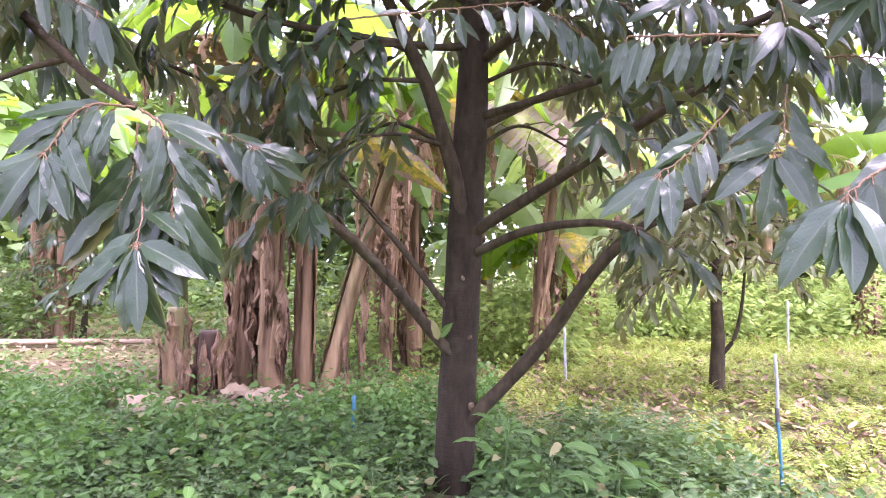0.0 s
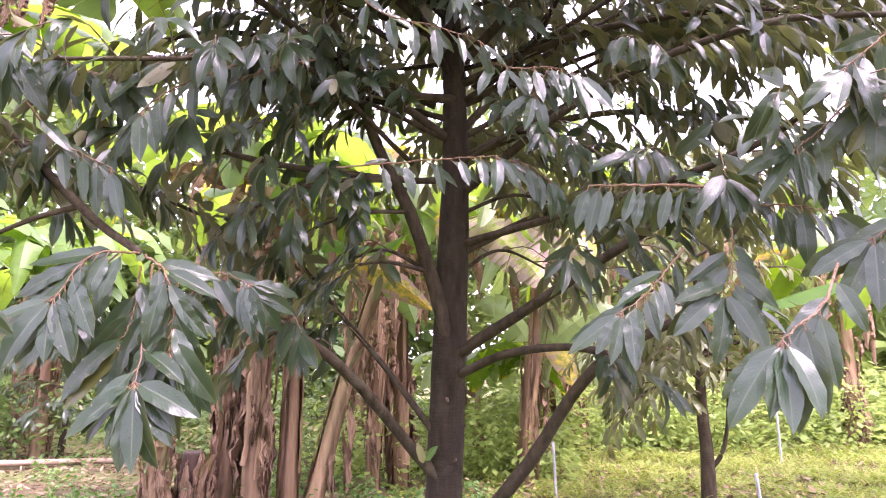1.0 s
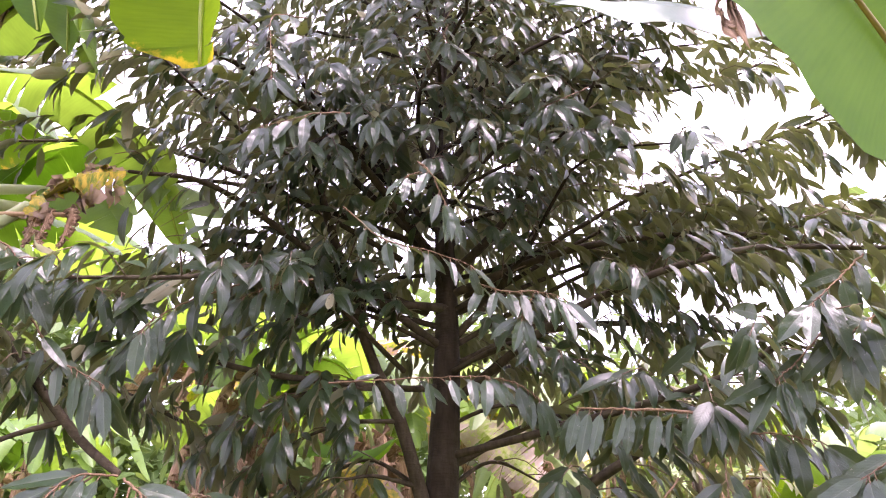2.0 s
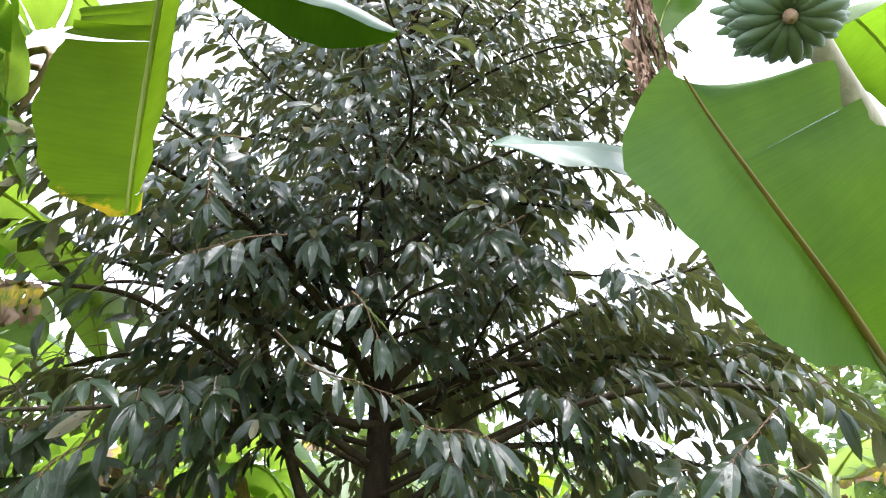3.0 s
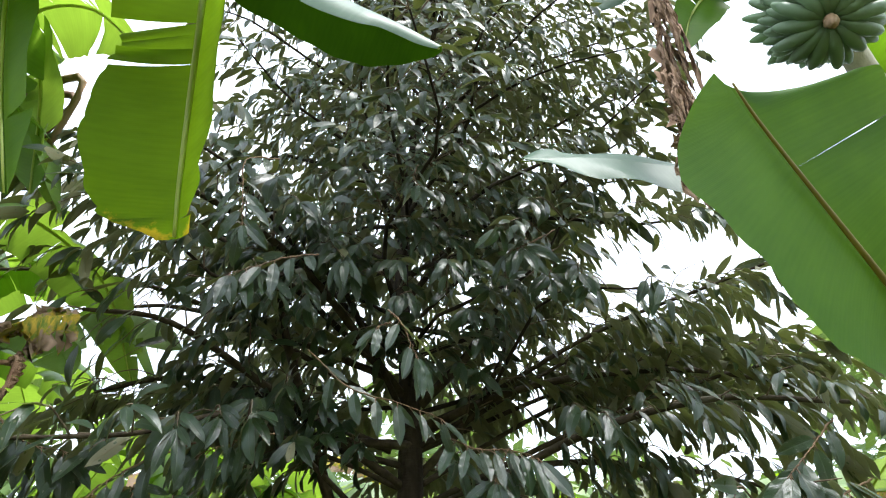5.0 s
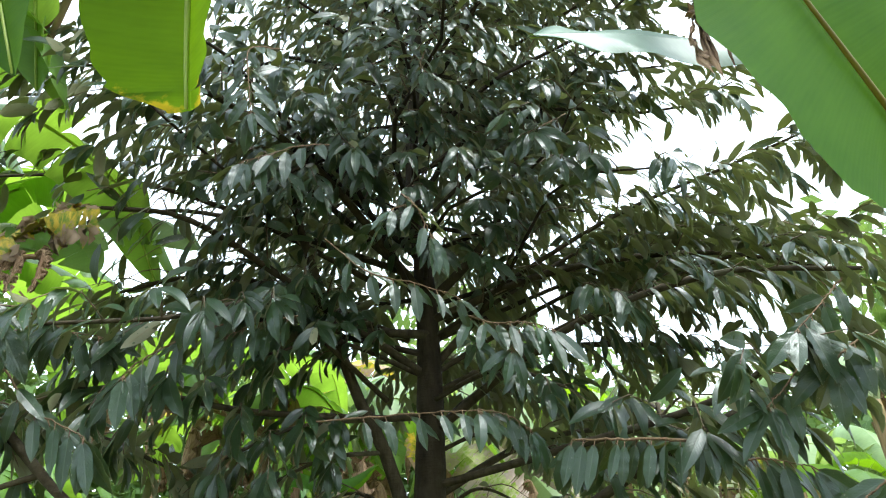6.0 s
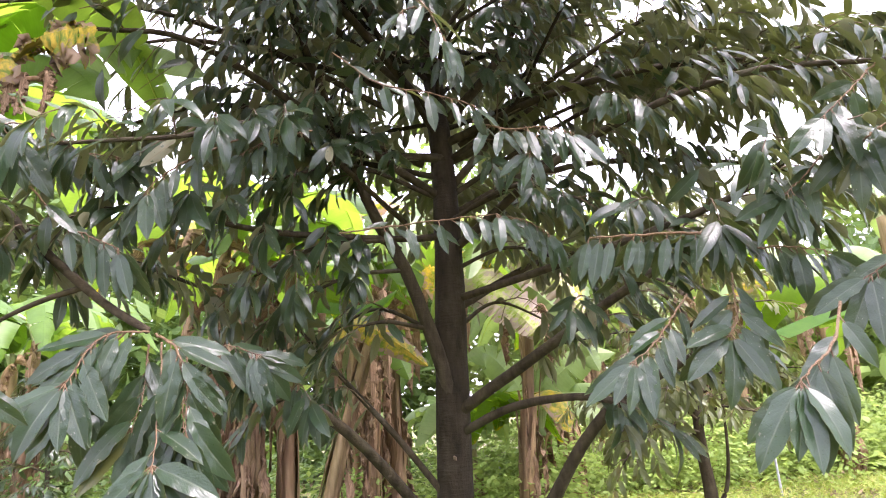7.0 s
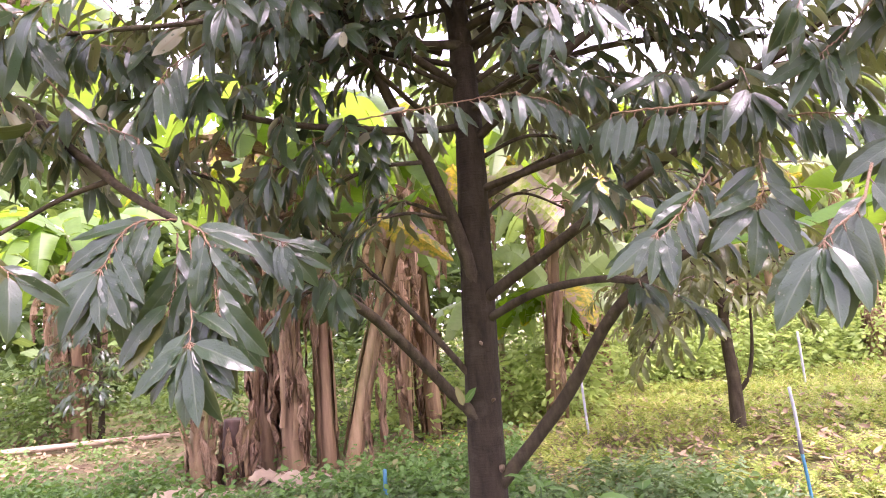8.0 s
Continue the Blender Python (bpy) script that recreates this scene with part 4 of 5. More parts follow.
def pseudostem(plant, pts, r0, r1, mat, sheaths=5, dry=None, dome=0.5):
    V, F, UV, MI = tube(pts, r0, r1, 24, 18, 0.03, 0.8, dome=dome)
    part("pseudostem", make_mesh("pseudostem", V, F, UV, [mat]), plant)
    P = curve(pts, 40)
    for k in range(sheaths):
        # a dry outer sheath that wraps part of the stem and peels off at its top
        a0, arc = rng.uniform(0, 6.28), rng.uniform(0.3, 1.0)
        lo, hi = rng.uniform(0.0, 0.25), rng.uniform(0.45, 1.0)
        i = np.linspace(lo * 39, hi * 39, 14).astype(int)
        s = np.linspace(0, 1, 14)
        r = (r0 + (r1 - r0) * (i / 39) ** 0.8) * 1.05 + rng.uniform(0.006, 0.03) + 0.07 * s ** 5 * rng.uniform(0.2, 1.0)
        u = np.linspace(-0.5, 0.5, 7)
        ang = a0 + u[None] * arc * (1 - 0.5 * s[:, None] ** 2) + 0.15 * np.sin(s * 5 + k)[:, None]
        rr = r[:, None] * (1 + 0.05 * rng.normal(size=(14, 7)))
        V = P[i][:, None] + np.stack([np.cos(ang) * rr, np.sin(ang) * rr, np.zeros_like(ang)], -1)
        UV = np.stack([np.tile(u + 0.5, 14), np.repeat(s, 7)], 1)
        m = make_mesh("sheath", V.reshape(-1, 3), grid_faces(14, 7, False), UV, [dry or STEM_DRY])
        part("sheath", m, plant, "dry brown peeling leaf sheath")


def rag(plant, foot, head, radius, f, a, n, w, crumple=1.0):
    """A dry leaf remnant that hangs crumpled down the stem."""
    rows, cols = 17, 9
    s, u = np.linspace(0, 1, rows)[:, None], np.linspace(-1, 1, cols)[None]
    o = foot + (head - foot) * f
    n = min(n, o[2] - foot[2] - 0.05)
    d, e = np.array([math.cos(a), math.sin(a), 0]), np.array([-math.sin(a), math.cos(a), 0])
    ww = w * np.minimum(1, 0.12 + 2.2 * s) * (1 - 0.75 * np.clip((s - 0.6) / 0.4, 0, 1) ** 1.5)
    p, q = rng.uniform(0, 6.283, 2)
    fold = np.cos(u * rng.uniform(1.5, 5.0) + p + 2.5 * s) * 0.26 * ww + 0.02 * crumple * np.sin(s * 17 + q)
    out = radius * 0.9 + 0.015 * crumple + 0.09 * crumple * np.sin(s * 2.6) * rng.uniform(0.2, 1.2) + fold + 0.01 * crumple * rng.normal(size=(rows, cols))
    side = u * ww * 0.7 + 0.05 * crumple * np.sin(s * 3 + p) + 0.008 * crumple * rng.normal(size=(rows, cols))
    down = n * s * (1 + 0.12 * u * math.sin(q) + 0.22 * rng.normal(size=(1, cols)) * s) + 0.012 * crumple * rng.normal(size=(rows, cols))
    V = o + d * out[..., None] + e * side[..., None] - UP * down[..., None]
    UV = np.stack([np.tile(0.5 + 0.5 * u[0], rows), np.repeat(s[:, 0], cols)], 1)
    part("dead_leaf", make_mesh("dead_leaf", V.reshape(-1, 3), grid_faces(rows, cols, False), UV, [DRY_RAG]), plant, "dry brown shrivelled leaf")


def banana_plant(x, y, height, radius, top=(0.0, 0.0), leaves=7, length=1.5, dead=4, sheaths=5, mat=None, label="banana plant with dry hanging leaves", skirt=0.9, turn=0.0, fold=1.15):
    z0 = float(lie(x, y)) - 0.04
    plant = thing("banana_plant", (x, y, z0), label, "banana plant", "banana grove")
    head = np.array([x + top[0], y + top[1], height])
    stem = [(x, y, z0), (x + top[0] * 0.35, y + top[1] * 0.35, height * 0.4), tuple(head)]
    pseudostem(plant, stem, radius, radius * 0.55, mat or STEM_DRY, sheaths)
    for k in range(leaves):
        a = turn + 2.4 * k + rng.uniform(-0.3, 0.3)
        d = np.array([math.cos(a), math.sin(a), 0])
        up = rng.uniform(0.35, 0.95)
        n = length * rng.uniform(0.75, 1.1)
        b = head + d * 0.12 + UP * 0.25
        rib = [b, b + d * n * 0.3 + UP * n * 0.3 * up, b + d * n * 0.68 + UP * n * (0.3 * up - 0.08), b + d * n * 0.95 + UP * n * (0.1 * up - 0.38)]
        old = rng.random()
        # copy picked by place: painted sun on the far leaves, painted back light elsewhere
        banana_leaf(plant, rib, 0.24, 0.24, (BANANA_LIT if y < 5.25 or x < -0.5 else BANANA_SUNLIT) if old < 0.75 else BANANA_OLD if old < 0.9 else BANANA_SICK, RIB, petiole=[tuple(head - UP * 0.1)], tears=int(rng.integers(4, 13)),
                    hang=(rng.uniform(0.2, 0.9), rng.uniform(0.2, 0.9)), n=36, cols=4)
    for k in range(dead * 3):
        rag(plant, np.array(stem[0]), head, radius, rng.uniform(0.22, 0.66), rng.uniform(0, 6.283), rng.uniform(0.3, 0.9), rng.uniform(0.025, 0.1), rng.uniform(0.35, 1.1))
    for k in range(dead):
        a = turn + 1.0 + 2.4 * k + rng.uniform(-0.4, 0.4)
        d = np.array([math.cos(a), math.sin(a), 0])
        b = np.array(stem[0]) + (head - np.array(stem[0])) * rng.uniform(0.75, 1.05)
        n = min(length * rng.uniform(0.35, 0.75), (b[2] - z0) * skirt)
        o = radius * 0.7
        rib = [b, b + d * (o + 0.2) + UP * 0.05, b + d * (o + 0.3) - UP * n * 0.4, b + d * (o + 0.26) - UP * n]
        banana_leaf(plant, rib, 0.11, 0.11, DRY_RAG, STEM_DRY, "dead_leaf", "dry brown shrivelled leaf", tears=9,
                    hang=(fold, fold), normal=tuple(d), rough=0.016, n=34, cols=4, thick=0.008, gap=0.3, vary=0.4)
    return plant


CLUMP = [
    # x, y, height, stem radius, lean, green leaves, leaf length, dead leaves
    (-1.66, 5.3, 2.5, 0.085, (-0.06, 0.1), 4, 1.5, 5),
    (-1.42, 5.15, 2.7, 0.095, (0.02, 0.1), 3, 1.5, 5),
    (-1.17, 5.3, 2.9, 0.075, (0.07, 0.0), 4, 1.6, 2),
    (-0.97, 5.25, 2.3, 0.075, (0.66, 0.1), 3, 1.4, 2),
    (-0.58, 6.2, 2.3, 0.075, (0.16, 0.0), 4, 1.4, 3),
    (-0.3, 6.3, 2.6, 0.07, (0.0, 0.1), 4, 1.5, 4),
    (0.9, 6.2, 2.5, 0.075, (0.28, 0.1), 9, 1.5, 2),
    (-3.0, 3.4, 3.1, 0.11, (0.1, -0.1), 8, 1.6, 3),
]
FAR_GROVE = [
    # x, y, height, green leaves, dead leaves
    (4.4, 5.4, 2.7, 6, 1),
    (2.9, 10.4, 3.3, 9, 4),
    (4.7, 10.6, 3.3, 8, 4),
    (5.6, 11.0, 3.2, 8, 3),
    (1.4, 8.2, 3.0, 9, 6),
    (1.95, 8.8, 2.3, 8, 3),
    (5.9, 8.9, 2.4, 7, 5),
    (-5.9, 9.3, 2.3, 7, 4),
    (-5.2, 8.6, 2.6, 8, 3),
    (-2.3, 7.5, 2.9, 8, 3),
    (0.3, 8.5, 3.4, 8, 3),
    (3.8, 11.5, 3.2, 8, 3),
    (-0.9, 8.0, 2.8, 8, 3),
]
plants = [banana_plant(x, y, h, r, lean, k, n, dead, 11, turn=1.3 * i) for i, (x, y, h, r, lean, k, n, dead) in enumerate(CLUMP)]
for i, (x, y, h, k, dead) in enumerate(FAR_GROVE):
    banana_plant(x, y, h, 0.11, (0.05, 0.0), k, 1.65, dead, 4, turn=1.3 * i)

# single leaves of the grove that show between the branches
banana_leaf(plants[3], [(-0.75, 4.75, 1.85), (-0.55, 4.22, 1.84), (-0.4, 4.2, 1.84), (-0.17, 4.2, 1.69), (0.02, 4.2, 1.53)], 0.11, 0.12, BANANA_SICK, RIB_BROWN, label="yellow and brown scorched banana leaf", tears=4, hang=(0.3, 0.5), normal=(0.1, -0.85, 0.5))
banana_leaf(plants[3], [(-0.85, 4.95, 2.25), (-0.68, 4.58, 2.09), (-0.39, 4.58, 2.05), (-0.16, 4.58, 2.15)], 0.14, 0.14, BANANA, RIB, tears=2, hang=(0.9, 0.9))
banana_leaf(plants[3], [(-0.4, 5.3, 1.95), (-0.3, 5.1, 1.85), (-0.2, 5.05, 1.7), (-0.12, 5.0, 1.5)], 0.13, 0.13, BANANA_LIT, RIB, tears=2, hang=(0.5, 0.5), normal=(0.1, -0.8, 0.5))
banana_leaf(plants[6], [(0.6, 6.2, 2.7), (0.5, 5.6, 2.48), (0.8, 5.5, 2.15), (1.1, 5.5, 1.8)], 0.34, 0.22, BANANA_DRY_SUNLIT, RIB, label="torn banana leaf with green strips and dry strips painted sunlit", tears=26, hang=(0.3, 0.3), gap=0.2, n=80, normal=(-0.1, -0.85, 0.5))
banana_leaf(plants[6], [(0.9, 6.2, 2.6), (1.0, 5.9, 2.7), (1.3, 5.8, 2.45), (1.6, 5.7, 1.95)], 0.24, 0.24, BANANA_DRY_SUNLIT, RIB, tears=24, hang=(0.5, 0.6), gap=0.2, n=70, normal=(-0.2, -0.7, 0.7))
banana_leaf(plants[6], [(1.0, 6.2, 2.5), (1.2, 6.1, 2.35), (1.5, 6.0, 1.95), (1.68, 5.9, 1.5)], 0.22, 0.22, BANANA_SUNLIT, RIB, tears=22, hang=(0.5, 0.6), gap=0.2, n=70, normal=(-0.2, -0.7, 0.7))
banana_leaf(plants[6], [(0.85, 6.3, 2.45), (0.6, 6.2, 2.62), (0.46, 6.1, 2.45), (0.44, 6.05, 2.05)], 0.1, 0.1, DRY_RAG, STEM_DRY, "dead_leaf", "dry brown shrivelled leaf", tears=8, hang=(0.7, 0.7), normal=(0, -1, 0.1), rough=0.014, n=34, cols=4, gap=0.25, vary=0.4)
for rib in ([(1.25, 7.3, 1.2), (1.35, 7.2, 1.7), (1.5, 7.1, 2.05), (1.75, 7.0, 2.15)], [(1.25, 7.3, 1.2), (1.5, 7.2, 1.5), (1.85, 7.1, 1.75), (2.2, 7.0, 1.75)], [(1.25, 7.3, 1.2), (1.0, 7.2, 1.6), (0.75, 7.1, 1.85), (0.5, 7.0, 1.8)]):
    banana_leaf(plants[6], rib, 0.2, 0.2, BANANA_SUNLIT, RIB, petiole=[(0.95, 6.3, 0.9), (1.1, 6.9, 1.0)], tears=6, hang=(0.4, 0.4), normal=(-0.1, -0.8, 0.6), gap=0.1)
for rib in ([(-1.7, 5.2, 2.75), (-2.0, 5.0, 2.86), (-2.12, 4.95, 2.65), (-2.15, 4.95, 2.28)], [(-1.75, 5.2, 2.7), (-2.2, 5.05, 2.8), (-2.36, 5.0, 2.65), (-2.38, 5.0, 2.32)],
            [(-1.65, 5.15, 2.7), (-1.8, 4.8, 2.78), (-1.86, 4.7, 2.55), (-1.87, 4.7, 2.2)]):
    banana_leaf(plants[0], rib, 0.08, 0.08, DRY_RAG, STEM_DRY, "dead_leaf", "dry brown shrivelled leaf", tears=8, hang=(0.9, 0.9), normal=(0, -1, 0.1), rough=0.014, n=34, cols=4, gap=0.25, vary=0.4)
for rib in ([(-2.9, 3.35, 3.25), (-2.4, 3.1, 3.65), (-1.85, 3.0, 3.55), (-1.4, 2.95, 3.15)], [(-2.9, 3.4, 3.2), (-2.5, 3.5, 3.35), (-2.0, 3.6, 3.15), (-1.7, 3.65, 2.7)],
            [(-2.9, 3.3, 3.2), (-2.55, 2.85, 3.6), (-2.1, 2.5, 3.5), (-1.75, 2.3, 3.1)], [(-2.95, 3.4, 3.2), (-2.7, 3.2, 3.0), (-2.3, 3.1, 2.75), (-1.95, 3.05, 2.35)]):
    banana_leaf(plants[7], rib, 0.22, 0.22, BANANA_LIT, RIB, tears=8, hang=(0.6, 0.5), gap=0.1)


banana_plant(1.25, 7.3, 1.0, 0.06, (0.05, 0.0), 8, 1.1, 1, 3, STEM_GREEN, "young banana plant with green arching leaves", turn=0.4)
banana_plant(0.55, 7.6, 0.9, 0.055, (0.0, 0.0), 8, 1.0, 1, 3, STEM_GREEN, "young banana plant with green arching leaves", turn=1.4)


def edge_plant():
    """A banana plant beside the grass whose leaf reaches in front of the young tree."""
    plant = banana_plant(3.7, 4.4, 1.5, 0.07, (-0.1, 0.0), 4, 1.0, 0, 4, turn=0.5)
    banana_leaf(plant, [(3.3, 4.38, 1.75), (2.75, 4.15, 1.68), (2.27, 3.99, 1.55), (1.95, 3.99, 1.5), (1.63, 3.99, 1.44)], 0.12, 0.12, BANANA, RIB, tears=4, hang=(0.5, 0.8))


edge_plant()


def torn_leaf_plant():
    """The wind-torn banana beside the durian."""
    plant = thing("banana_plant", (-1.95, 1.65, 0), "banana plant with wind-torn leaves and broken brown stalks", "banana plant", "banana grove")
    pseudostem(plant, [(-1.95, 1.65, -0.04), (-1.85, 1.64, 1.4), (-1.75, 1.62, 2.9)], 0.11, 0.06, STEM_GREEN, 5)
    for rib, w, tears, hang in (
            ([(-1.7, 1.5, 3.1), (-1.45, 1.3, 3.55), (-1.15, 1.2, 3.55), (-0.9, 1.25, 3.35)], 0.2, 12, 0.7),
            ([(-1.72, 1.6, 3.1), (-1.5, 1.4, 3.7), (-1.36, 1.45, 3.4), (-1.3, 1.58, 2.95)], 0.2, 10, 0.5),
            ([(-1.7, 1.6, 3.0), (-1.5, 1.6, 3.3), (-1.3, 1.6, 3.2), (-1.2, 1.62, 2.9)], 0.18, 8, 0.6),
            ([(-1.75, 1.7, 3.0), (-1.6, 2.0, 3.2), (-1.35, 2.4, 3.1), (-1.2, 2.7, 2.7)], 0.2, 8, 0.6),
            ([(-1.8, 1.6, 3.0), (-1.9, 1.3, 3.5), (-1.75, 0.9, 3.6), (-1.5, 0.6, 3.3)], 0.2, 8, 0.5)):
        banana_leaf(plant, rib, w, w, BANANA_LIT, RIB, petiole=[(-1.75, 1.62, 2.8)], tears=tears, hang=(hang, hang * 0.8), gap=0.12)
    banana_leaf(plant, [(-1.7, 2.2, 2.75), (-1.55, 2.25, 2.78), (-1.42, 2.3, 2.72), (-1.3, 2.3, 2.58)], 0.12, 0.13, BANANA_LIT, RIB, petiole=[(-1.78, 1.65, 2.4)], tears=1, hang=(0.3, 0.4), normal=(0.1, -0.8, 0.6))
    banana_leaf(plant, [(-1.65, 2.3, 2.7), (-1.4, 2.5, 2.98), (-1.2, 2.55, 3.0), (-0.98, 2.6, 2.85)], 0.14, 0.16, BANANA_SUNLIT, RIB, petiole=[(-1.78, 1.65, 2.4)], tears=10, hang=(0.4, 0.6), normal=(0.1, -0.7, 0.7), gap=0.15)
    for x in (-1.34, -1.3, -1.22):
        banana_leaf(plant, [(x - 0.04, 1.76, 2.37), (x, 1.74, 2.38), (x + 0.01, 1.73, 2.31), (x + 0.005, 1.73, 2.22)], 0.03, 0.03, DRY_RAG, STEM_DRY, "dead_leaf", "dry brown shrivelled leaf", petiole=[(-1.78, 1.65, 2.3)], thick=0.005, tears=4, hang=(0.9, 0.9), normal=(0, -1, 0.1), rough=0.006, gap=0.2, vary=0.4)
    banana_leaf(plant, [(-1.42, 1.74, 2.35), (-1.3, 1.75, 2.49), (-1.2, 1.75, 2.535), (-1.07, 1.75, 2.55)], 0.05, 0.15, BANANA_SICK, RIB_BROWN, label="broken yellow and brown leaf", petiole=[(-1.8, 1.65, 1.9), (-1.6, 1.7, 2.15)], tears=5, thick=0.014, hang=(0.5, 0.7), normal=(0.1, -0.8, 0.6), blunt=True, rough=0.012, gap=0.3, vary=0.5)
    for a, b in (((-1.2, 1.42, 3.4), (-1.36, 1.62, 3.1)), ((-1.25, 1.5, 3.38), (-1.42, 1.6, 3.15))):
        V, F, UV, MI = tube([(-1.72, 1.62, 2.85), (-1.5, 1.55, 3.35), a, b], 0.02, 0.012, 14, 7, 0.08)
        part("broken_stalk", make_mesh("broken_stalk", V, F, UV, [STEM_DRY]), plant, "brown broken leaf stalk")


torn_leaf_plant()


def hanging_leaf_plant():
    """The tall banana beside the path, two of whose leaves arch over the path."""
    plant = thing("banana_plant", (-1.55, 0.15, 0), "tall banana plant whose green leaves arch over the path", "banana plant", "banana grove")
    head = (-1.4, 0.2, 2.7)
    pseudostem(plant, [(-1.55, 0.15, -0.04), (-1.5, 0.18, 1.2), head], 0.12, 0.07, STEM_GREEN, 4)
    banana_leaf(plant, [(-1.0, 0.35, 3.45), (-0.72, 0.47, 3.5), (-0.55, 0.6, 3.29), (-0.522, 0.68, 3.1), (-0.516, 0.77, 2.858), (-0.502, 0.82, 2.604), (-0.491, 0.87, 2.389), (-0.482, 0.9, 2.27)], 0.225, 0.125, BANANA_OLD, RIB,
                label="yellowing green banana leaf with a scorched torn tip", petiole=[(-1.4, 0.2, 2.6), (-1.25, 0.25, 3.1)], tears=1, at={-1: [0.555, 0.578, 0.603, 0.635, 0.92], 1: [0.93]}, hang=(0.25, 0.45), normal=(0.3, 0.9, 0.45), blunt=True, gap=0.0, n=110, cols=9, fray=0.1, wavy=0.006, vary=0.2, thick=0.015, notch=((1, 0.82, 0.35, 0.03), (1, 0.95, 0.5, 0.09), (-1, 0.6, 0.12, 0.03), (-1, 1.0, 0.6, 0.05)))
    banana_leaf(plant, [(-1.2, 0.4, 3.0), (-0.85, 0.46, 3.06), (-0.53, 0.5, 2.97), (-0.326, 0.55, 2.877), (-0.147, 0.58, 2.739), (-0.009, 0.6, 2.679), (0.093, 0.6, 2.616)], 0.16, 0.19, BANANA, RIB,
                petiole=[(-1.4, 0.22, 2.6), (-1.35, 0.35, 2.9)], tears=0, hang=(0.15, 1.35), top=BANANA_WAX_SHEEN, n=70, cols=8, wavy=0.008)
    banana_leaf(plant, [(-1.35, 0.7, 3.3), (-1.283, 0.95, 3.465), (-1.182, 0.95, 3.149), (-1.062, 0.95, 2.79), (-0.92, 0.95, 2.42)], 0.15, 0.13, BANANA, RIB,
                petiole=[(-1.4, 0.22, 2.6), (-1.4, 0.45, 3.0)], tears=2, hang=(0.5, 0.3), normal=(0.2, 0.9, 0.4), n=60, cols=6, wavy=0.006)
    banana_leaf(plant, [(-1.4, 0.5, 3.05), (-1.226, 0.78, 3.2), (-1.02, 0.8, 3.25), (-0.8, 0.8, 3.12)], 0.14, 0.2, BANANA, RIB,
                petiole=[(-1.4, 0.22, 2.6), (-1.42, 0.35, 2.9)], tears=3, hang=(0.4, 0.9), normal=(0.1, -0.2, 1), n=60, cols=6, wavy=0.006)


hanging_leaf_plant()


def sucker_plant():
    plant = thing("banana_plant", (1.78, 1.3, 0), "young banana plant with broad upright green leaves", "banana plant", "banana grove")
    pseudostem(plant, [(1.78, 1.3, -0.04), (1.75, 1.28, 0.45), (1.68, 1.22, 1.0)], 0.08, 0.045, STEM_GREEN, 2)
    banana_leaf(plant, [(1.289, 0.95, 1.985), (1.2, 0.885, 2.08), (1.104, 0.82, 2.168), (0.966, 0.73, 2.284), (0.817, 0.64, 2.447), (0.747, 0.59, 2.53)], 0.48, 0.31, BANANA, RIB_BROWN,
                label="broad green banana leaf with a torn-off tip", petiole=[(1.68, 1.22, 0.95), (1.58, 1.16, 1.45), (1.42, 1.05, 1.85)], rise=0.5, tears=1, at={-1: [0.7]}, vary=0.14, hang=(0.1, 0.12), normal=(-0.23, 0.95, 0.23), gap=(0.0, -0.1), sweep=(0.075, 0.0), n=90, cols=10, wavy=0.006, ends=(0.19, 0.2), notch=((1, 0.6, 0.03, 0.05),))
    banana_leaf(plant, [(1.82, 1.0, 1.6), (1.8, 0.85, 2.1), (1.78, 0.78, 2.6), (1.72, 0.72, 3.1)], 0.28, 0.26, BANANA, RIB,
                petiole=[(1.68, 1.22, 0.95), (1.78, 1.2, 1.12)], tears=1, hang=(0.1, 0.1), normal=(-0.2, 0.95, 0.2))


sucker_plant()


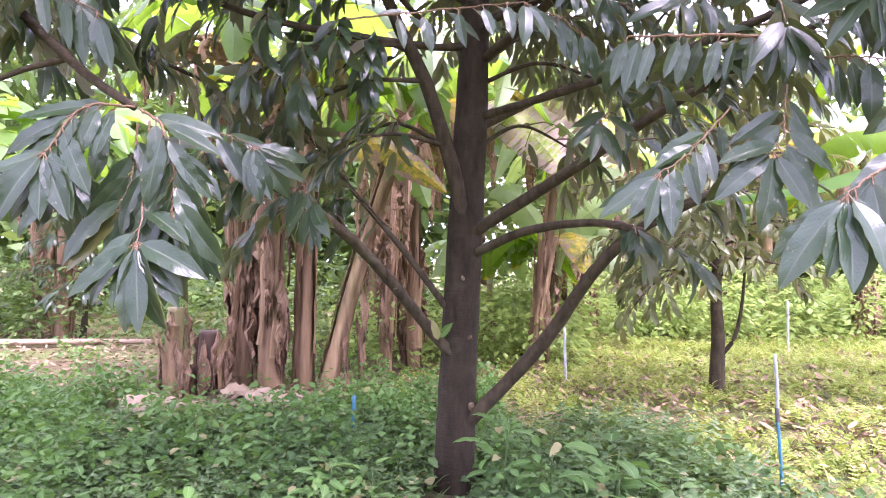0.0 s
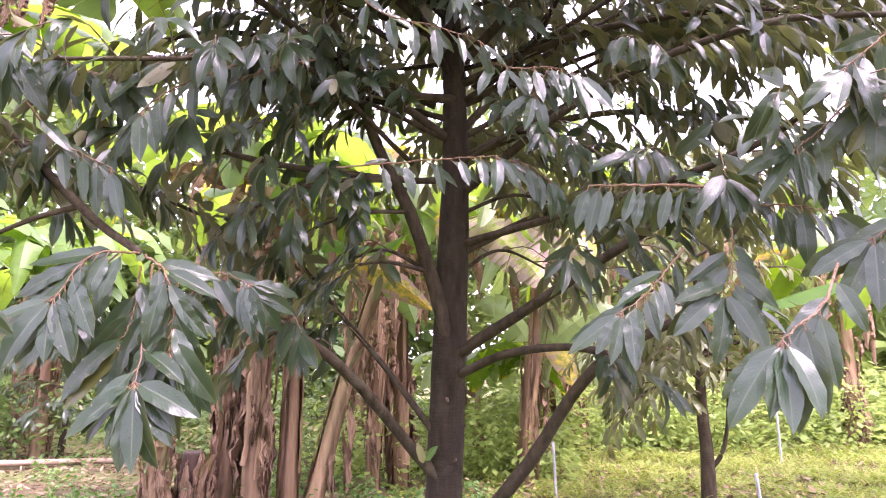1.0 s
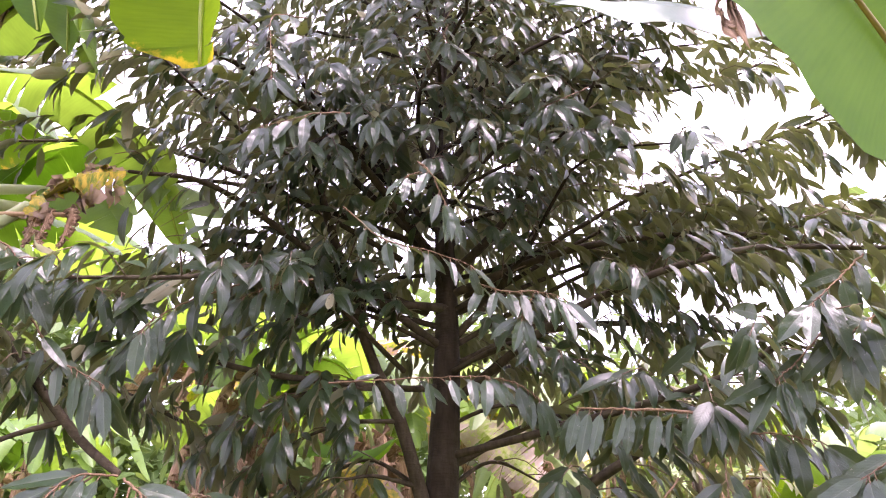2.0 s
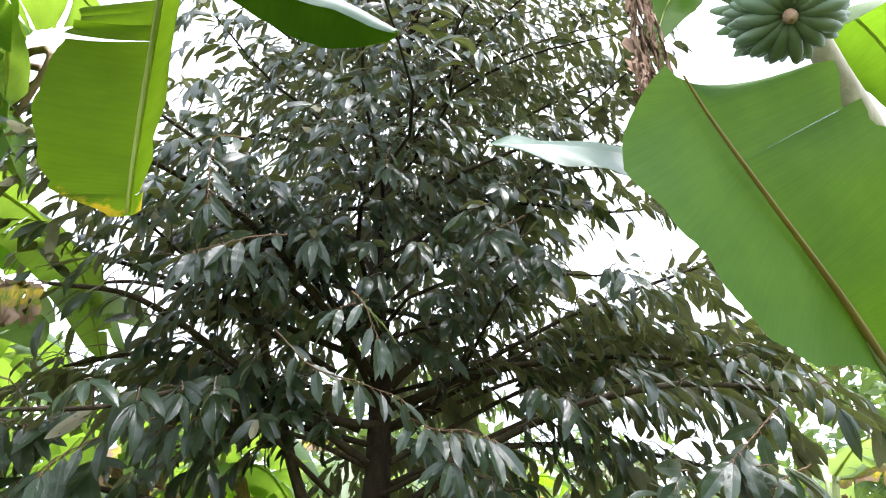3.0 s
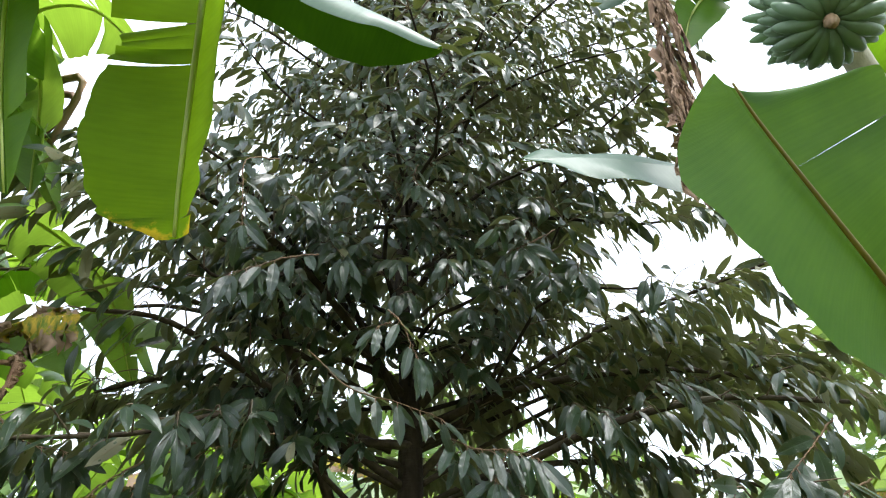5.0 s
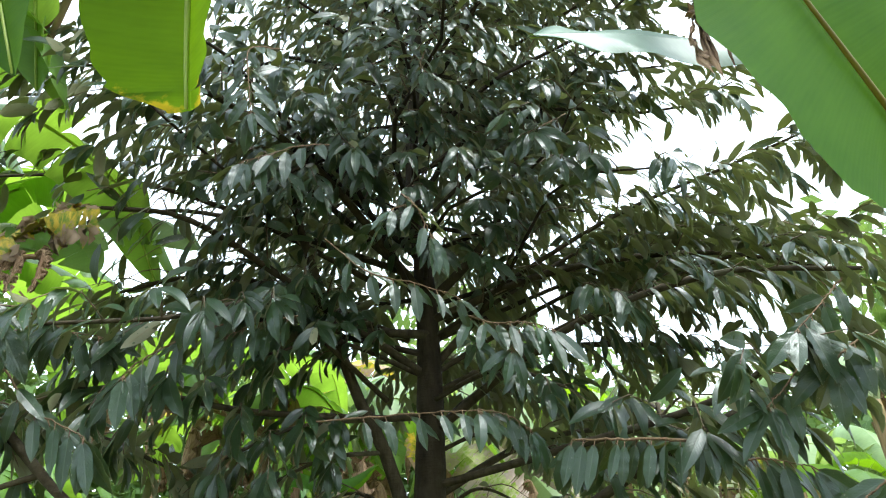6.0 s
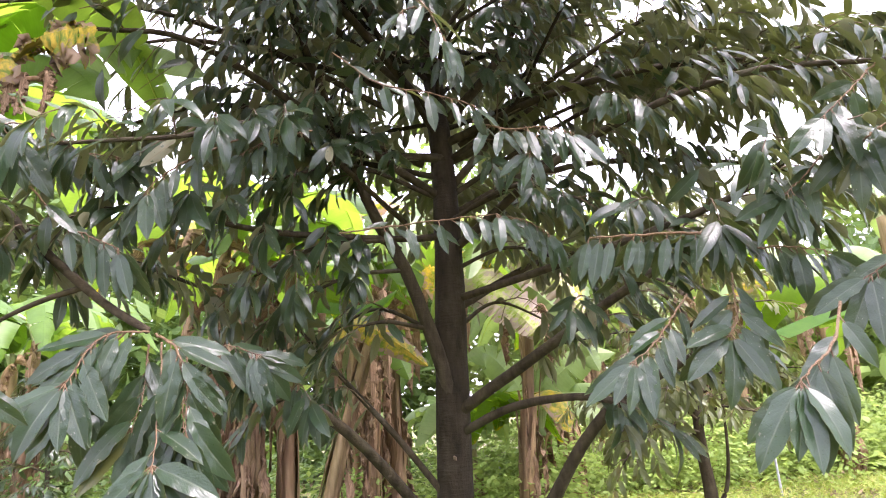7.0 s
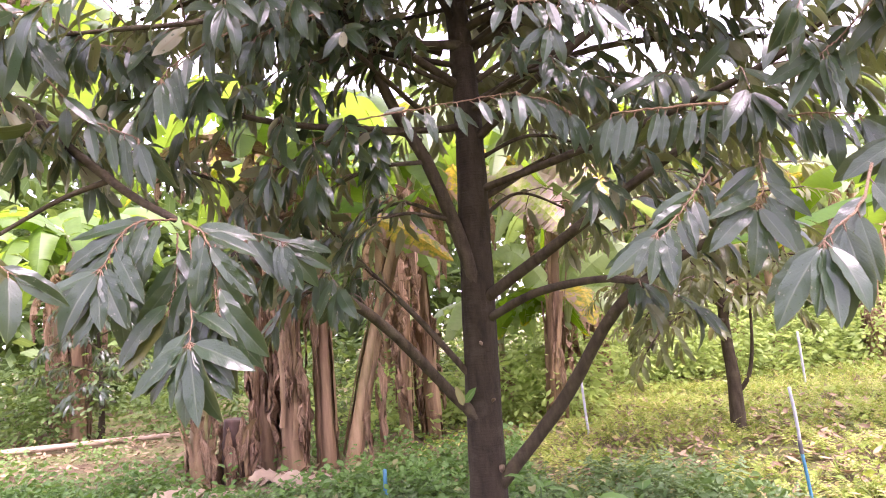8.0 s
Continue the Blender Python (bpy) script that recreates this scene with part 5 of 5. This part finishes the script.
def fruiting_plant():
    plant = thing("banana_plant", (2.45, 1.75, 0), "fruiting banana plant with a green bunch and a dead hanging leaf", "banana plant", "banana grove")
    pseudostem(plant, [(2.45, 1.75, -0.04), (2.32, 1.6, 1.4), (2.15, 1.4, 2.75), (1.75, 1.08, 3.45), (1.5, 0.88, 3.55)], 0.11, 0.032, STEM_PALE, 1)
    banana_leaf(plant, [(2.107, 1.559, 3.1), (1.8, 1.53, 3.2), (1.468, 1.5, 3.17), (1.156, 1.5, 3.167), (0.863, 1.47, 3.16), (0.663, 1.43, 3.115), (0.474, 1.38, 3.049)], 0.2, 0.2, BANANA, RIB,
                petiole=[(2.18, 1.5, 2.9)], tears=0, hang=(0.12, 0.25), normal=(0.05, -0.9, 0.43), top=BANANA_WAX_SHEEN, n=70, cols=8, wavy=0.014)
    banana_leaf(plant, [(1.62, 1.15, 4.0), (1.55, 1.3, 4.2), (1.38, 1.33, 4.02), (1.24, 1.33, 3.7)], 0.11, 0.13, BANANA, RIB, petiole=[(1.85, 1.15, 3.3), (1.7, 1.05, 3.75)], tears=4, hang=(0.5, 0.4), normal=(0.2, 0.9, 0.4))
    banana_leaf(plant, [(1.95, 1.2, 3.7), (2.2, 1.25, 3.95), (2.5, 1.4, 3.8), (2.7, 1.6, 3.4)], 0.2, 0.2, BANANA, RIB, petiole=[(1.85, 1.15, 3.3)], tears=0, hang=(0.7, 0.7))
    banana_leaf(plant, [(1.6, 1.2, 4.3), (1.5, 1.6, 4.9), (1.35, 1.75, 4.95), (1.16, 1.8, 4.72)], 0.16, 0.16, BANANA, RIB, petiole=[(1.85, 1.15, 3.3), (1.65, 1.1, 3.9)], tears=3, hang=(0.4, 0.4), top=BANANA_WAX_SHEEN, normal=(0, -0.8, 0.6))
    banana_leaf(plant, [(1.55, 1.2, 4.5), (1.33, 1.3, 4.85), (1.24, 1.3, 4.3), (1.13, 1.3, 3.63), (1.1, 1.3, 3.34), (1.08, 1.3, 3.05)], 0.03, 0.03, DRY_RAG, STEM_DRY, "dead_leaf", "dry brown dead leaf hanging in shreds",
                petiole=[(1.85, 1.15, 3.3), (1.66, 1.12, 4.1)], tears=12, hang=(1.1, 1.1), normal=(0.1, -1, 0.1), rough=0.02, gap=0.25)
    for k in range(26):
        f = rng.uniform(0.12, 0.97)
        rag(plant, np.array((1.06, 1.3, 2.85)), np.array((1.26, 1.3, 4.6)), 0.012, f, 0.7 * k, rng.uniform(0.25, 0.6), rng.uniform(0.01, 0.03), 0.35)
    V, F, UV, MI = spread(leaf_shape(7, 11, 0.6, 0.7, 0.3, 0.2, 1.0, False), poses(np.array([(1.52, 0.98, 4.05)]), np.array([(-0.25, 0.1, -0.9)]), np.array([[0.1, -0.9, 0.2]]), 0.34))
    part("bract", make_mesh("bract", V, F, UV, [DRY_RAG]), plant, "reddish brown dry bract")


fruiting_plant()


def banana_bunch():
    """Tiers of green fruit round a stalk that leans over the path."""
    low, axis = np.array([1.188, 0.65, 2.912]), unit((0.42, 0.36, 0.83))
    bunch = thing("banana_bunch", tuple(low), "hanging bunch of unripe green bananas", "bananas")
    V, F, UV, MI = tube([(1.62, 0.96, 3.42), (1.5, 0.88, 3.45), low + axis * 0.42, low + axis * 0.2, low], 0.034, 0.017, 22, 9, 0.04)
    part("stalk", make_mesh("stalk", V, F, UV, [PETIOLE]), bunch)
    V, F, UV, MI = tube([low + axis * 0.01, low - axis * 0.03], 0.022, 0.012, 5, 9, 0.1)
    part("stalk_end", make_mesh("stalk_end", V, F, UV, [STEM_DRY]), bunch, "brown dried end of the fruit stalk")
    e = unit(np.cross(axis, UP))
    g = np.cross(axis, e)
    for tier in range(5):
        o = low + axis * (0.04 + 0.068 * tier)
        for k in range(14):
            a = 6.283 * k / 14 + 0.22 * tier + rng.uniform(-0.07, 0.07)
            d = e * math.cos(a) + g * math.sin(a)
            n = rng.uniform(0.14, 0.165) * (0.78 + 0.08 * tier)
            pts = [o + d * 0.02, o + d * n * 0.5 - axis * 0.012, o + d * n * 0.95 + axis * n * 0.16, o + d * n * 1.22 + axis * n * 0.5]
            V, F, UV, MI = tube(pts, 0, 0, 10, 7, radii=[0.008, 0.016, 0.02, 0.021, 0.02, 0.016, 0.007])
            part("banana", make_mesh("banana", V, F, UV, [FRUIT]), bunch)


banana_bunch()

# ---- stumps, pipes, husks ----


def stump(x, y, h, r, mat, label, sheaths):
    s = thing("banana_stump", (x, y, float(lie(x, y)) - 0.03), label, "stump")
    pts = [(x, y, -0.03), (x + 0.01, y, h * 0.5), (x + 0.03, y, h)]
    pseudostem(s, pts, r, r * 0.8, mat, sheaths, dome=-0.4)
    for k in range(7):
        rag(s, np.array(pts[0]), np.array(pts[2]), r, rng.uniform(0.5, 1.08), 0.9 * k, rng.uniform(0.3, 0.6), rng.uniform(0.03, 0.07), 0.5)
    return s


stump(-2.06, 4.82, 0.72, 0.075, STEM_GREEN, "cut banana stem with green core and curling dry sheaths", 12)
stump(-1.86, 5.0, 0.52, 0.1, STEM_DARK, "dark rotting banana stump", 9)


def pipe(x, y, h, r, mats, lean, label, bend=0.0):
    """A thin upright pipe in lengths of different colour with a joint between."""
    z0 = float(lie(x, y)) - 0.05
    p = thing("irrigation_pipe", (x, y, z0), label, "water pipe", "irrigation pipes")
    z = [z0, *[h * f for f, _ in mats]]
    for k, (f, m) in enumerate(mats):
        a, b = z[k], z[k + 1]
        V, F, UV, MI = tube([(x + lean * a, y, a), (x + lean * (a + b) / 2 + bend, y, (a + b) / 2), (x + lean * b, y, b)], r, r, 8, 12)
        part("tube", make_mesh("tube", V, F, UV, [m]), p)
        if k:
            V, F, UV, MI = tube([(x + lean * (a - 0.03), y, a - 0.03), (x + lean * (a + 0.03), y, a + 0.03)], r * 1.35, r * 1.35, 5, 12)
            part("joint", make_mesh("joint", V, F, UV, [PVC_GREY]), p)


pipe(1.49, 2.8, 0.665, 0.0072, ((0.6, PVC_BLUE), (1.0, PVC_WHITE)), -0.04, "blue and weathered white irrigation pipe standing in grass", 0.004)
pipe(-0.51, 3.6, 0.31, 0.012, ((1.0, PVC_BLUE),), 0.03, "short blue pipe sticking out of the weeds")
pipe(1.06, 5.5, 0.5, 0.011, ((1.0, PVC_WHITE),), -0.02, "thin weathered white irrigation pipe")
pipe(0.95, 8.6, 0.6, 0.014, ((1.0, PVC_WHITE),), 0.0, "thin weathered white irrigation pipe")
pipe(4.12, 7.6, 0.6, 0.014, ((1.0, PVC_WHITE),), 0.0, "thin weathered white irrigation pipe")


def husk(x, y, n, w, turn, label):
    """A fallen dry banana sheath, curled on the ground."""
    z = float(lie(x, y))
    s, u = np.linspace(0, 1, 14), np.linspace(-1, 1, 9)
    ww = w * (0.55 + 0.45 * np.sin(s * 3.0))[:, None]
    h = 0.02 + 0.16 * (1 - u[None] ** 2) * ww / w * (0.6 + 0.4 * np.sin(s * 4 + 1))[:, None] * w / 0.2 + 0.012 * rng.normal(size=(14, 9))
    X, Y = (s - 0.5)[:, None] * n + 0 * u[None], u[None] * ww * 0.6
    c, d = math.cos(turn), math.sin(turn)
    V = np.stack([x + X * c - Y * d, y + X * d + Y * c, z + h], -1).reshape(-1, 3)
    F = grid_faces(14, 9, False)
    low = V - np.array([0, 0, 0.006])
    ob = new("fallen_sheath", make_mesh("fallen_sheath", np.concatenate([V, low]), np.concatenate([F, F[:, ::-1] + len(V)]),
             np.zeros((2 * len(V), 2)), [CUT_WOOD]))
    tagged(ob, label, "dry leaf", "fallen sheaths")


husk(-1.22, 4.62, 0.42, 0.16, 0.3, "pale dry banana sheath lying on the ground")
husk(-1.98, 4.5, 0.55, 0.15, 0.15, "pinkish dry banana sheath lying on the ground")
husk(-1.55, 4.85, 0.35, 0.13, 1.0, "pale dry banana sheath lying on the ground")


def log():
    pts = [(-7.2, 7.6, 0.05), (-5.2, 7.8, 0.07), (-3.4, 8.1, 0.05)]
    V, F, UV, MI = tube(pts, 0.045, 0.03, 20, 10, 0.06)
    ob = new("log", make_mesh("log", V, F, UV, [CUT_WOOD]))
    tagged(ob, "pale dry fallen stem lying in the weeds", "log")


log()

# ---- undergrowth ----


def scatter(n, x0, x1, y0, y1, keep):
    """n places on the ground, thinned by keep(x, y)."""
    P = np.stack([rng.uniform(x0, x1, n), rng.uniform(y0, y1, n)], 1)
    return P[rng.random(n) < keep(P[:, 0], P[:, 1])]


def patches(x, y, f=1.0):
    return 0.5 + 0.25 * np.sin(x * 2.1 * f + 1.3) * np.sin(y * 1.7 * f) + 0.25 * np.sin(x * 5.3 * f + y * 4.1 * f)


WEED_LEAF = leaf_shape(3, 4, 0.55, 0.3, 0.7, 0.1, 1.3, False)
FAR_LEAF = leaf_shape(2, 3, 0.5, 0.0, 0.5, 0.2, 1.3, False)
BLADE = leaf_shape(2, 4, 0.07, 0.3, 0.9, 0.3, 1.0, False)


def stuff(name, M, shape, mat, label, category):
    V, F, UV, MI = spread(shape, M)
    ob = new(name, make_mesh(name, V, F, UV, [mat]))
    return tagged(ob, label, category, "", "stuff")


def weeds(P, per, height, size, mat, name, label, category, shape=WEED_LEAF):
    """Low plants: each a few leaves round a short stem, in steps up to its height."""
    n = len(P)
    z = lie(P[:, 0], P[:, 1])
    h = height * rng.uniform(0.3, 1.15, n) * (0.7 + 0.6 * patches(P[:, 0] * 1.7, P[:, 1] * 1.9))
    a = rng.uniform(0, 6.283, (n, 1)) + np.arange(per)[None] * 2.4
    f = np.linspace(0.25, 1.0, per)[None] * np.ones((n, 1))
    O = np.stack([P[:, 0, None] + 0.02 * np.cos(a), P[:, 1, None] + 0.02 * np.sin(a), z[:, None] + h[:, None] * f], -1).reshape(-1, 3)
    L = np.stack([np.cos(a), np.sin(a), rng.uniform(-0.5, 0.9, a.shape)], -1).reshape(-1, 3)
    N = UP + rng.normal(size=O.shape) * 0.6
    stuff(name, poses(O, L, N, size * rng.uniform(0.45, 1.35, len(O))), shape, mat, label, category)


def grass(P, per, height, mat, name, label):
    n = len(P)
    z = lie(P[:, 0], P[:, 1])
    a = rng.uniform(0, 6.283, (n, per))
    O = np.stack([P[:, 0, None] + 0.03 * np.cos(a), P[:, 1, None] + 0.03 * np.sin(a), z[:, None] + 0 * a], -1).reshape(-1, 3)
    L = np.stack([np.cos(a) * 0.55, np.sin(a) * 0.55, rng.uniform(0.5, 1.2, a.shape)], -1).reshape(-1, 3)
    N = np.stack([-np.cos(a), -np.sin(a), 0.6 + 0 * a], -1).reshape(-1, 3)
    stuff(name, poses(O, L, N, height * rng.uniform(0.4, 1.2, len(O)), 1.0), BLADE, mat, label, "grass")


def clear(x, y):
    """Thins the weeds at the trunk's foot and on the litter before the banana clump."""
    return np.clip((np.hypot(x - 0.04, (y - 2.65) * 0.3) - 0.1) / 0.16, 0.0, 1) * np.clip((np.hypot((x + 1.4) * 0.8, y - 4.95) - 0.35) / 0.5, 0.06, 1) * np.clip((np.hypot((x + 1.7) * 0.6, y - 4.3) - 0.3) / 0.4, 0.12, 1)


def ferns(P, size, mat, name, label):
    """Small fern-like weeds: a few fronds from one root, each with leaflets in pairs."""
    s = np.linspace(0.12, 1.0, 7)
    leaf = []
    for k in s:
        for g in (-1, 1):
            w, b = 0.26 * (1.1 - k), 0.045
            z = 0.28 * math.sin(k * 2.6)
            leaf.append([(0, k - b, z), (g * w, k + 0.06, z - 0.03), (g * w * 0.96, k + 0.09, z - 0.035), (0, k + b, z)])
    V = np.array(leaf).reshape(-1, 3)
    F = np.arange(len(V)).reshape(-1, 4)
    UV = np.tile(np.array([(0.4, 0.0), (0.4, 0.9), (0.6, 1.0), (0.6, 0.1)]), (len(F), 1))
    n, per = len(P), 4
    a = rng.uniform(0, 6.283, (n, 1)) + np.arange(per)[None] * 1.6 + rng.normal(size=(n, per)) * 0.3
    O = np.stack([P[:, 0, None] + 0 * a, P[:, 1, None] + 0 * a, lie(P[:, 0], P[:, 1])[:, None] + 0.01 + 0.1 * size * np.arange(per)[None]], -1).reshape(-1, 3)
    L = np.stack([np.cos(a), np.sin(a), rng.uniform(0.15, 0.9, a.shape)], -1).reshape(-1, 3)
    stuff(name, poses(O, L, UP + rng.normal(size=O.shape) * 0.25, size * rng.uniform(0.5, 1.2, len(O))), (V, F, UV, np.zeros(len(F), int)), mat, label, "weeds")


# thinned near the trunk, where plants with painted shade fill in
weeds(scatter(7600, -4.5, 0.4, 1.2, 4.9, lambda x, y: np.clip(patches(x, y) + 0.3, 0, 1) * np.clip((x + y * 1.15) / 0.6, 0, 1) * np.clip((y - 1.1) / 0.7, 0, 1) * clear(x, y) * np.where((x > -1.5) & (y < 2.8), 0.35, 1.0)), 9, 0.27, 0.05, WEED,
      "weeds", "low broad-leaved green weeds covering the ground", "weeds")
weeds(scatter(4200, -0.4, 5.5, 1.2, 8.5, lambda x, y: np.clip(patches(x, y, 1.4), 0, 1) * (x < y * 0.95) * clear(x, y)), 6, 0.1, 0.045, GRASS,
      "weeds", "sparse low weeds among dry leaves", "weeds")
weeds(scatter(2800, -0.8, 1.6, 1.2, 3.6, lambda x, y: np.clip(patches(x, y, 1.2) + 0.2, 0, 1) * np.clip((1.6 - x) / 0.6, 0, 1) * np.clip((y - 1.1) / 0.7, 0, 1) * np.clip((3.6 - y) / 0.4, 0, 1) * clear(x, y)), 8, 0.2, 0.055, WEED_SHADE,
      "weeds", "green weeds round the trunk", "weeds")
weeds(scatter(2600, -7, -0.5, 5.0, 9.5, lambda x, y: np.clip(patches(x, y) - 0.05, 0, 1) * clear(x, y) * np.where(x < -2.2, 0.3, 1)), 6, 0.18, 0.06, WEED,
      "weeds", "green weeds round the banana stems", "weeds")
ferns(scatter(3400, 0.2, 6.0, 1.7, 8.0, lambda x, y: np.clip(patches(x, y, 1.1) + 0.15, 0, 1) * (x < y * 0.9) * ((y > 2.9) | (x > 0.85))), 0.12, GRASS, "ferns", "small yellow-green ferny weeds among dry leaves")
ferns(scatter(3000, -2.0, 1.5, 1.2, 4.0, lambda x, y: np.clip(patches(x, y, 0.9), 0, 1) * np.clip((x + y * 1.1) / 0.5, 0, 1) * np.clip((1.5 - x) / 0.5, 0, 1) * np.clip((y - 1.1) / 0.7, 0, 1) * clear(x, y)), 0.2, WEED_SHADE, "ferns", "green ferny weeds in the undergrowth")
grass(scatter(1800, -0.9, 1.5, 1.2, 3.5, lambda x, y: np.clip(patches(x, y) + 0.2, 0, 1) * np.clip((1.5 - x) / 0.5, 0, 1) * np.clip((y - 1.1) / 0.7, 0, 1) * clear(x, y)), 8, 0.15, WEED_SHADE, "grass", "green grass and ferny weeds at the trunk with shade put into the colour")
grass(scatter(9000, 0.5, 8.5, 3.0, 12.0, lambda x, y: np.clip(patches(x, y, 0.8) + 0.25, 0, 1) * (x < y * 0.95) * np.clip(0.1 + 0.45 * np.hypot((x - 1.9) * 0.6, y - 4.4), 0, 1)), 7, 0.13, GRASS, "grass", "short sunlit yellow-green grass")
weeds(scatter(3600, -6, 6, -4.0, 6.0, lambda x, y: np.where((y < 1.9) | (np.abs(x) > y * 0.8), 1.0, 0.0) * np.clip(patches(x, y, 0.7) + 0.35, 0, 1) * (np.hypot(x, y + 0.2) > 0.6)), 7, 0.16, 0.08, WEED,
      "weeds", "low green weeds beside and behind the path", "weeds", FAR_LEAF)
grass(scatter(2400, -6, 6, -4.0, 6.0, lambda x, y: np.where((y < 1.9) | (np.abs(x) > y * 0.8), 1.0, 0.0) * np.clip(patches(x, y, 0.9) + 0.2, 0, 1)), 6, 0.16, GRASS, "grass", "short grass beside and behind the path")
DRY = scatter(13000, -7, 6, 1.5, 9.0, lambda x, y: np.clip(1.1 - 0.35 * np.hypot(x - 2.2, y - 4.6), 0.12, 1) + 0.7 * (np.hypot(x + 1.3, y - 5.0) < 1.0) + 0.6 * (x < -2.2) * (y > 5.6))
DRY3 = np.concatenate([DRY, lie(DRY[:, 0], DRY[:, 1])[:, None] + rng.uniform(0.015, 0.06, (len(DRY), 1))], 1)
A = rng.uniform(0, 6.283, len(DRY))
stuff("leaf_litter", poses(DRY3, np.stack([np.cos(A), np.sin(A), rng.normal(size=len(A)) * 0.15], 1), UP + rng.normal(size=DRY3.shape) * 0.3,
      np.where(DRY[:, 0] < -2, 0.085, 0.1) * rng.uniform(0.6, 1.2, len(DRY))), leaf_shape(3, 6, 0.36, 0.4, -0.7, 0.3, 1.0, False), LITTER, "fallen dry brown leaves", "dry leaves")


def bushes(P, height, size, per, mat, name, label, category):
    n = len(P)
    h = height * rng.uniform(0.5, 1.15, n)
    k = rng.random((n, per))
    r = 0.28 * np.sqrt(rng.random((n, per))) * (0.4 + h[:, None])
    a = rng.uniform(0, 6.283, (n, per))
    O = np.stack([P[:, 0, None] + r * np.cos(a), P[:, 1, None] + r * np.sin(a), h[:, None] * (0.08 + 0.92 * k)], -1).reshape(-1, 3)
    L = np.stack([np.cos(a), np.sin(a), rng.uniform(-0.6, 0.5, a.shape)], -1).reshape(-1, 3)
    stuff(name, poses(O, L, UP + rng.normal(size=O.shape) * 0.5, size * rng.uniform(0.6, 1.3, len(O))), FAR_LEAF, mat, label, category)


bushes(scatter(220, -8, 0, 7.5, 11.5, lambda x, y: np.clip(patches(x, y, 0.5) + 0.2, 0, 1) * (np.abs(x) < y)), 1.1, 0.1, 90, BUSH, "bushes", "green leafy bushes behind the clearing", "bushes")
bushes(scatter(220, 0, 9, 7.5, 11.5, lambda x, y: np.clip(patches(x, y, 0.5) + 0.2, 0, 1) * (np.abs(x) < y)), 1.1, 0.1, 90, BUSH_SUNLIT, "bushes", "leafy green bushes behind the grass with sunlight put into the colour", "bushes")
bushes(scatter(160, 0.5, 9, 8.6, 10.2, lambda x, y: 1 + 0 * x), 1.0, 0.09, 110, BUSH_SUNLIT, "bushes", "dense green bushes behind the grass with sunlight put into the colour", "bushes")
bushes(scatter(60, -1.6, 1.4, 6.2, 7.6, lambda x, y: 1 + 0 * x), 0.7, 0.09, 70, BUSH_SUNLIT, "bushes", "leafy green bushes among banana stems", "bushes")


def woods():
    """The far edge of the orchard all round: many leaf clumps of uneven height."""
    n = 1250
    a = np.where(rng.random(n) < 0.62, rng.uniform(-0.95, 0.95, n), rng.uniform(0, 6.283, n))
    r = rng.uniform(12.5, 19, n)
    P = np.stack([r * np.sin(a), 2 + r * np.cos(a)], 1)
    per = 50
    h = 6.6 - 1.3 * np.sin(a) + 1.5 * np.sin(a * 7 + 1) + 0.8 * np.sin(a * 17) + rng.uniform(-0.8, 0.8, n)
    c = np.clip(h, 0.8, 9) * rng.uniform(0.1, 1.0, n)
    O = np.stack([P[:, 0], P[:, 1], c], 1)[:, None] + rng.normal(size=(n, per, 3)) * np.array([0.75, 0.75, 0.5])
    O = O.reshape(-1, 3)
    O[:, 2] = np.maximum(O[:, 2], 0.1)
    L = rng.normal(size=O.shape) * np.array([1, 1, 0.6]) - UP * 0.2
    M = poses(O, L, UP + rng.normal(size=O.shape) * 0.6, 0.44 * rng.uniform(0.5, 1.3, len(O)))
    # low leaves on the grass side take the tone with painted sun
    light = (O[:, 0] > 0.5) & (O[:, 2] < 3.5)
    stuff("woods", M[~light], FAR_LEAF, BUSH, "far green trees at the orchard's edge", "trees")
    stuff("woods", M[light], FAR_LEAF, BUSH_SUNLIT, "far green thicket at the orchard's edge with sunlight put into the colour", "trees")


woods()


def sapling(x, y, h, size, count, label, wide=0.26):
    """A knee-high seedling with broad leaves on thin stalks."""
    z = float(lie(x, y))
    s = thing("seedling", (x, y, z), label, "seedling", "seedlings")
    V, F, UV, MI = tube([(x, y, z - 0.02), (x + 0.02, y, z + h * 0.5), (x + 0.03, y - 0.02, z + h)], 0.006, 0.003, 8, 6)
    part("stem", make_mesh("stem", V, F, UV, [SEEDLING_STEM]), s)
    for k in range(count):
        a, f = 2.4 * k + x * 5, 0.35 + 0.65 * (k + 1) / count
        o = np.array([x, y, z + h * f])
        L = np.array([math.cos(a), math.sin(a), rng.uniform(-0.1, 0.5)])
        M = poses((o + unit(L) * 0.05)[None], L[None], UP[None] + rng.normal(size=(1, 3)) * 0.3, size * rng.uniform(0.7, 1.15), 1.0)
        V, F, UV, MI = spread(leaf_shape(7, 11, wide, 0.15, 0.8, 0.2, 1.3, False, 0.012, k), M)
        part("leaf", make_mesh("leaf", V, F, UV, [WEED]), s)


for x, y, h, size, count in ((0.62, 2.35, 0.26, 0.16, 11), (0.78, 2.6, 0.2, 0.15, 12), (0.5, 2.2, 0.24, 0.12, 14), (0.24, 2.62, 0.42, 0.14, 14), (0.4, 2.5, 0.3, 0.12, 14), (0.85, 2.7, 0.25, 0.11, 12), (-0.3, 2.5, 0.26, 0.1, 16), (-0.6, 2.3, 0.24, 0.1, 16), (-0.45, 2.45, 0.3, 0.1, 16), (-0.15, 2.2, 0.2, 0.1, 14)):
    sapling(x, y, h, size, count, "knee-high green seedling with lance-shaped leaves in the weeds")
sapling(0.66, 2.5, 0.33, 0.13, 8, "seedling with broad bright green leaves in the weeds", 0.62)
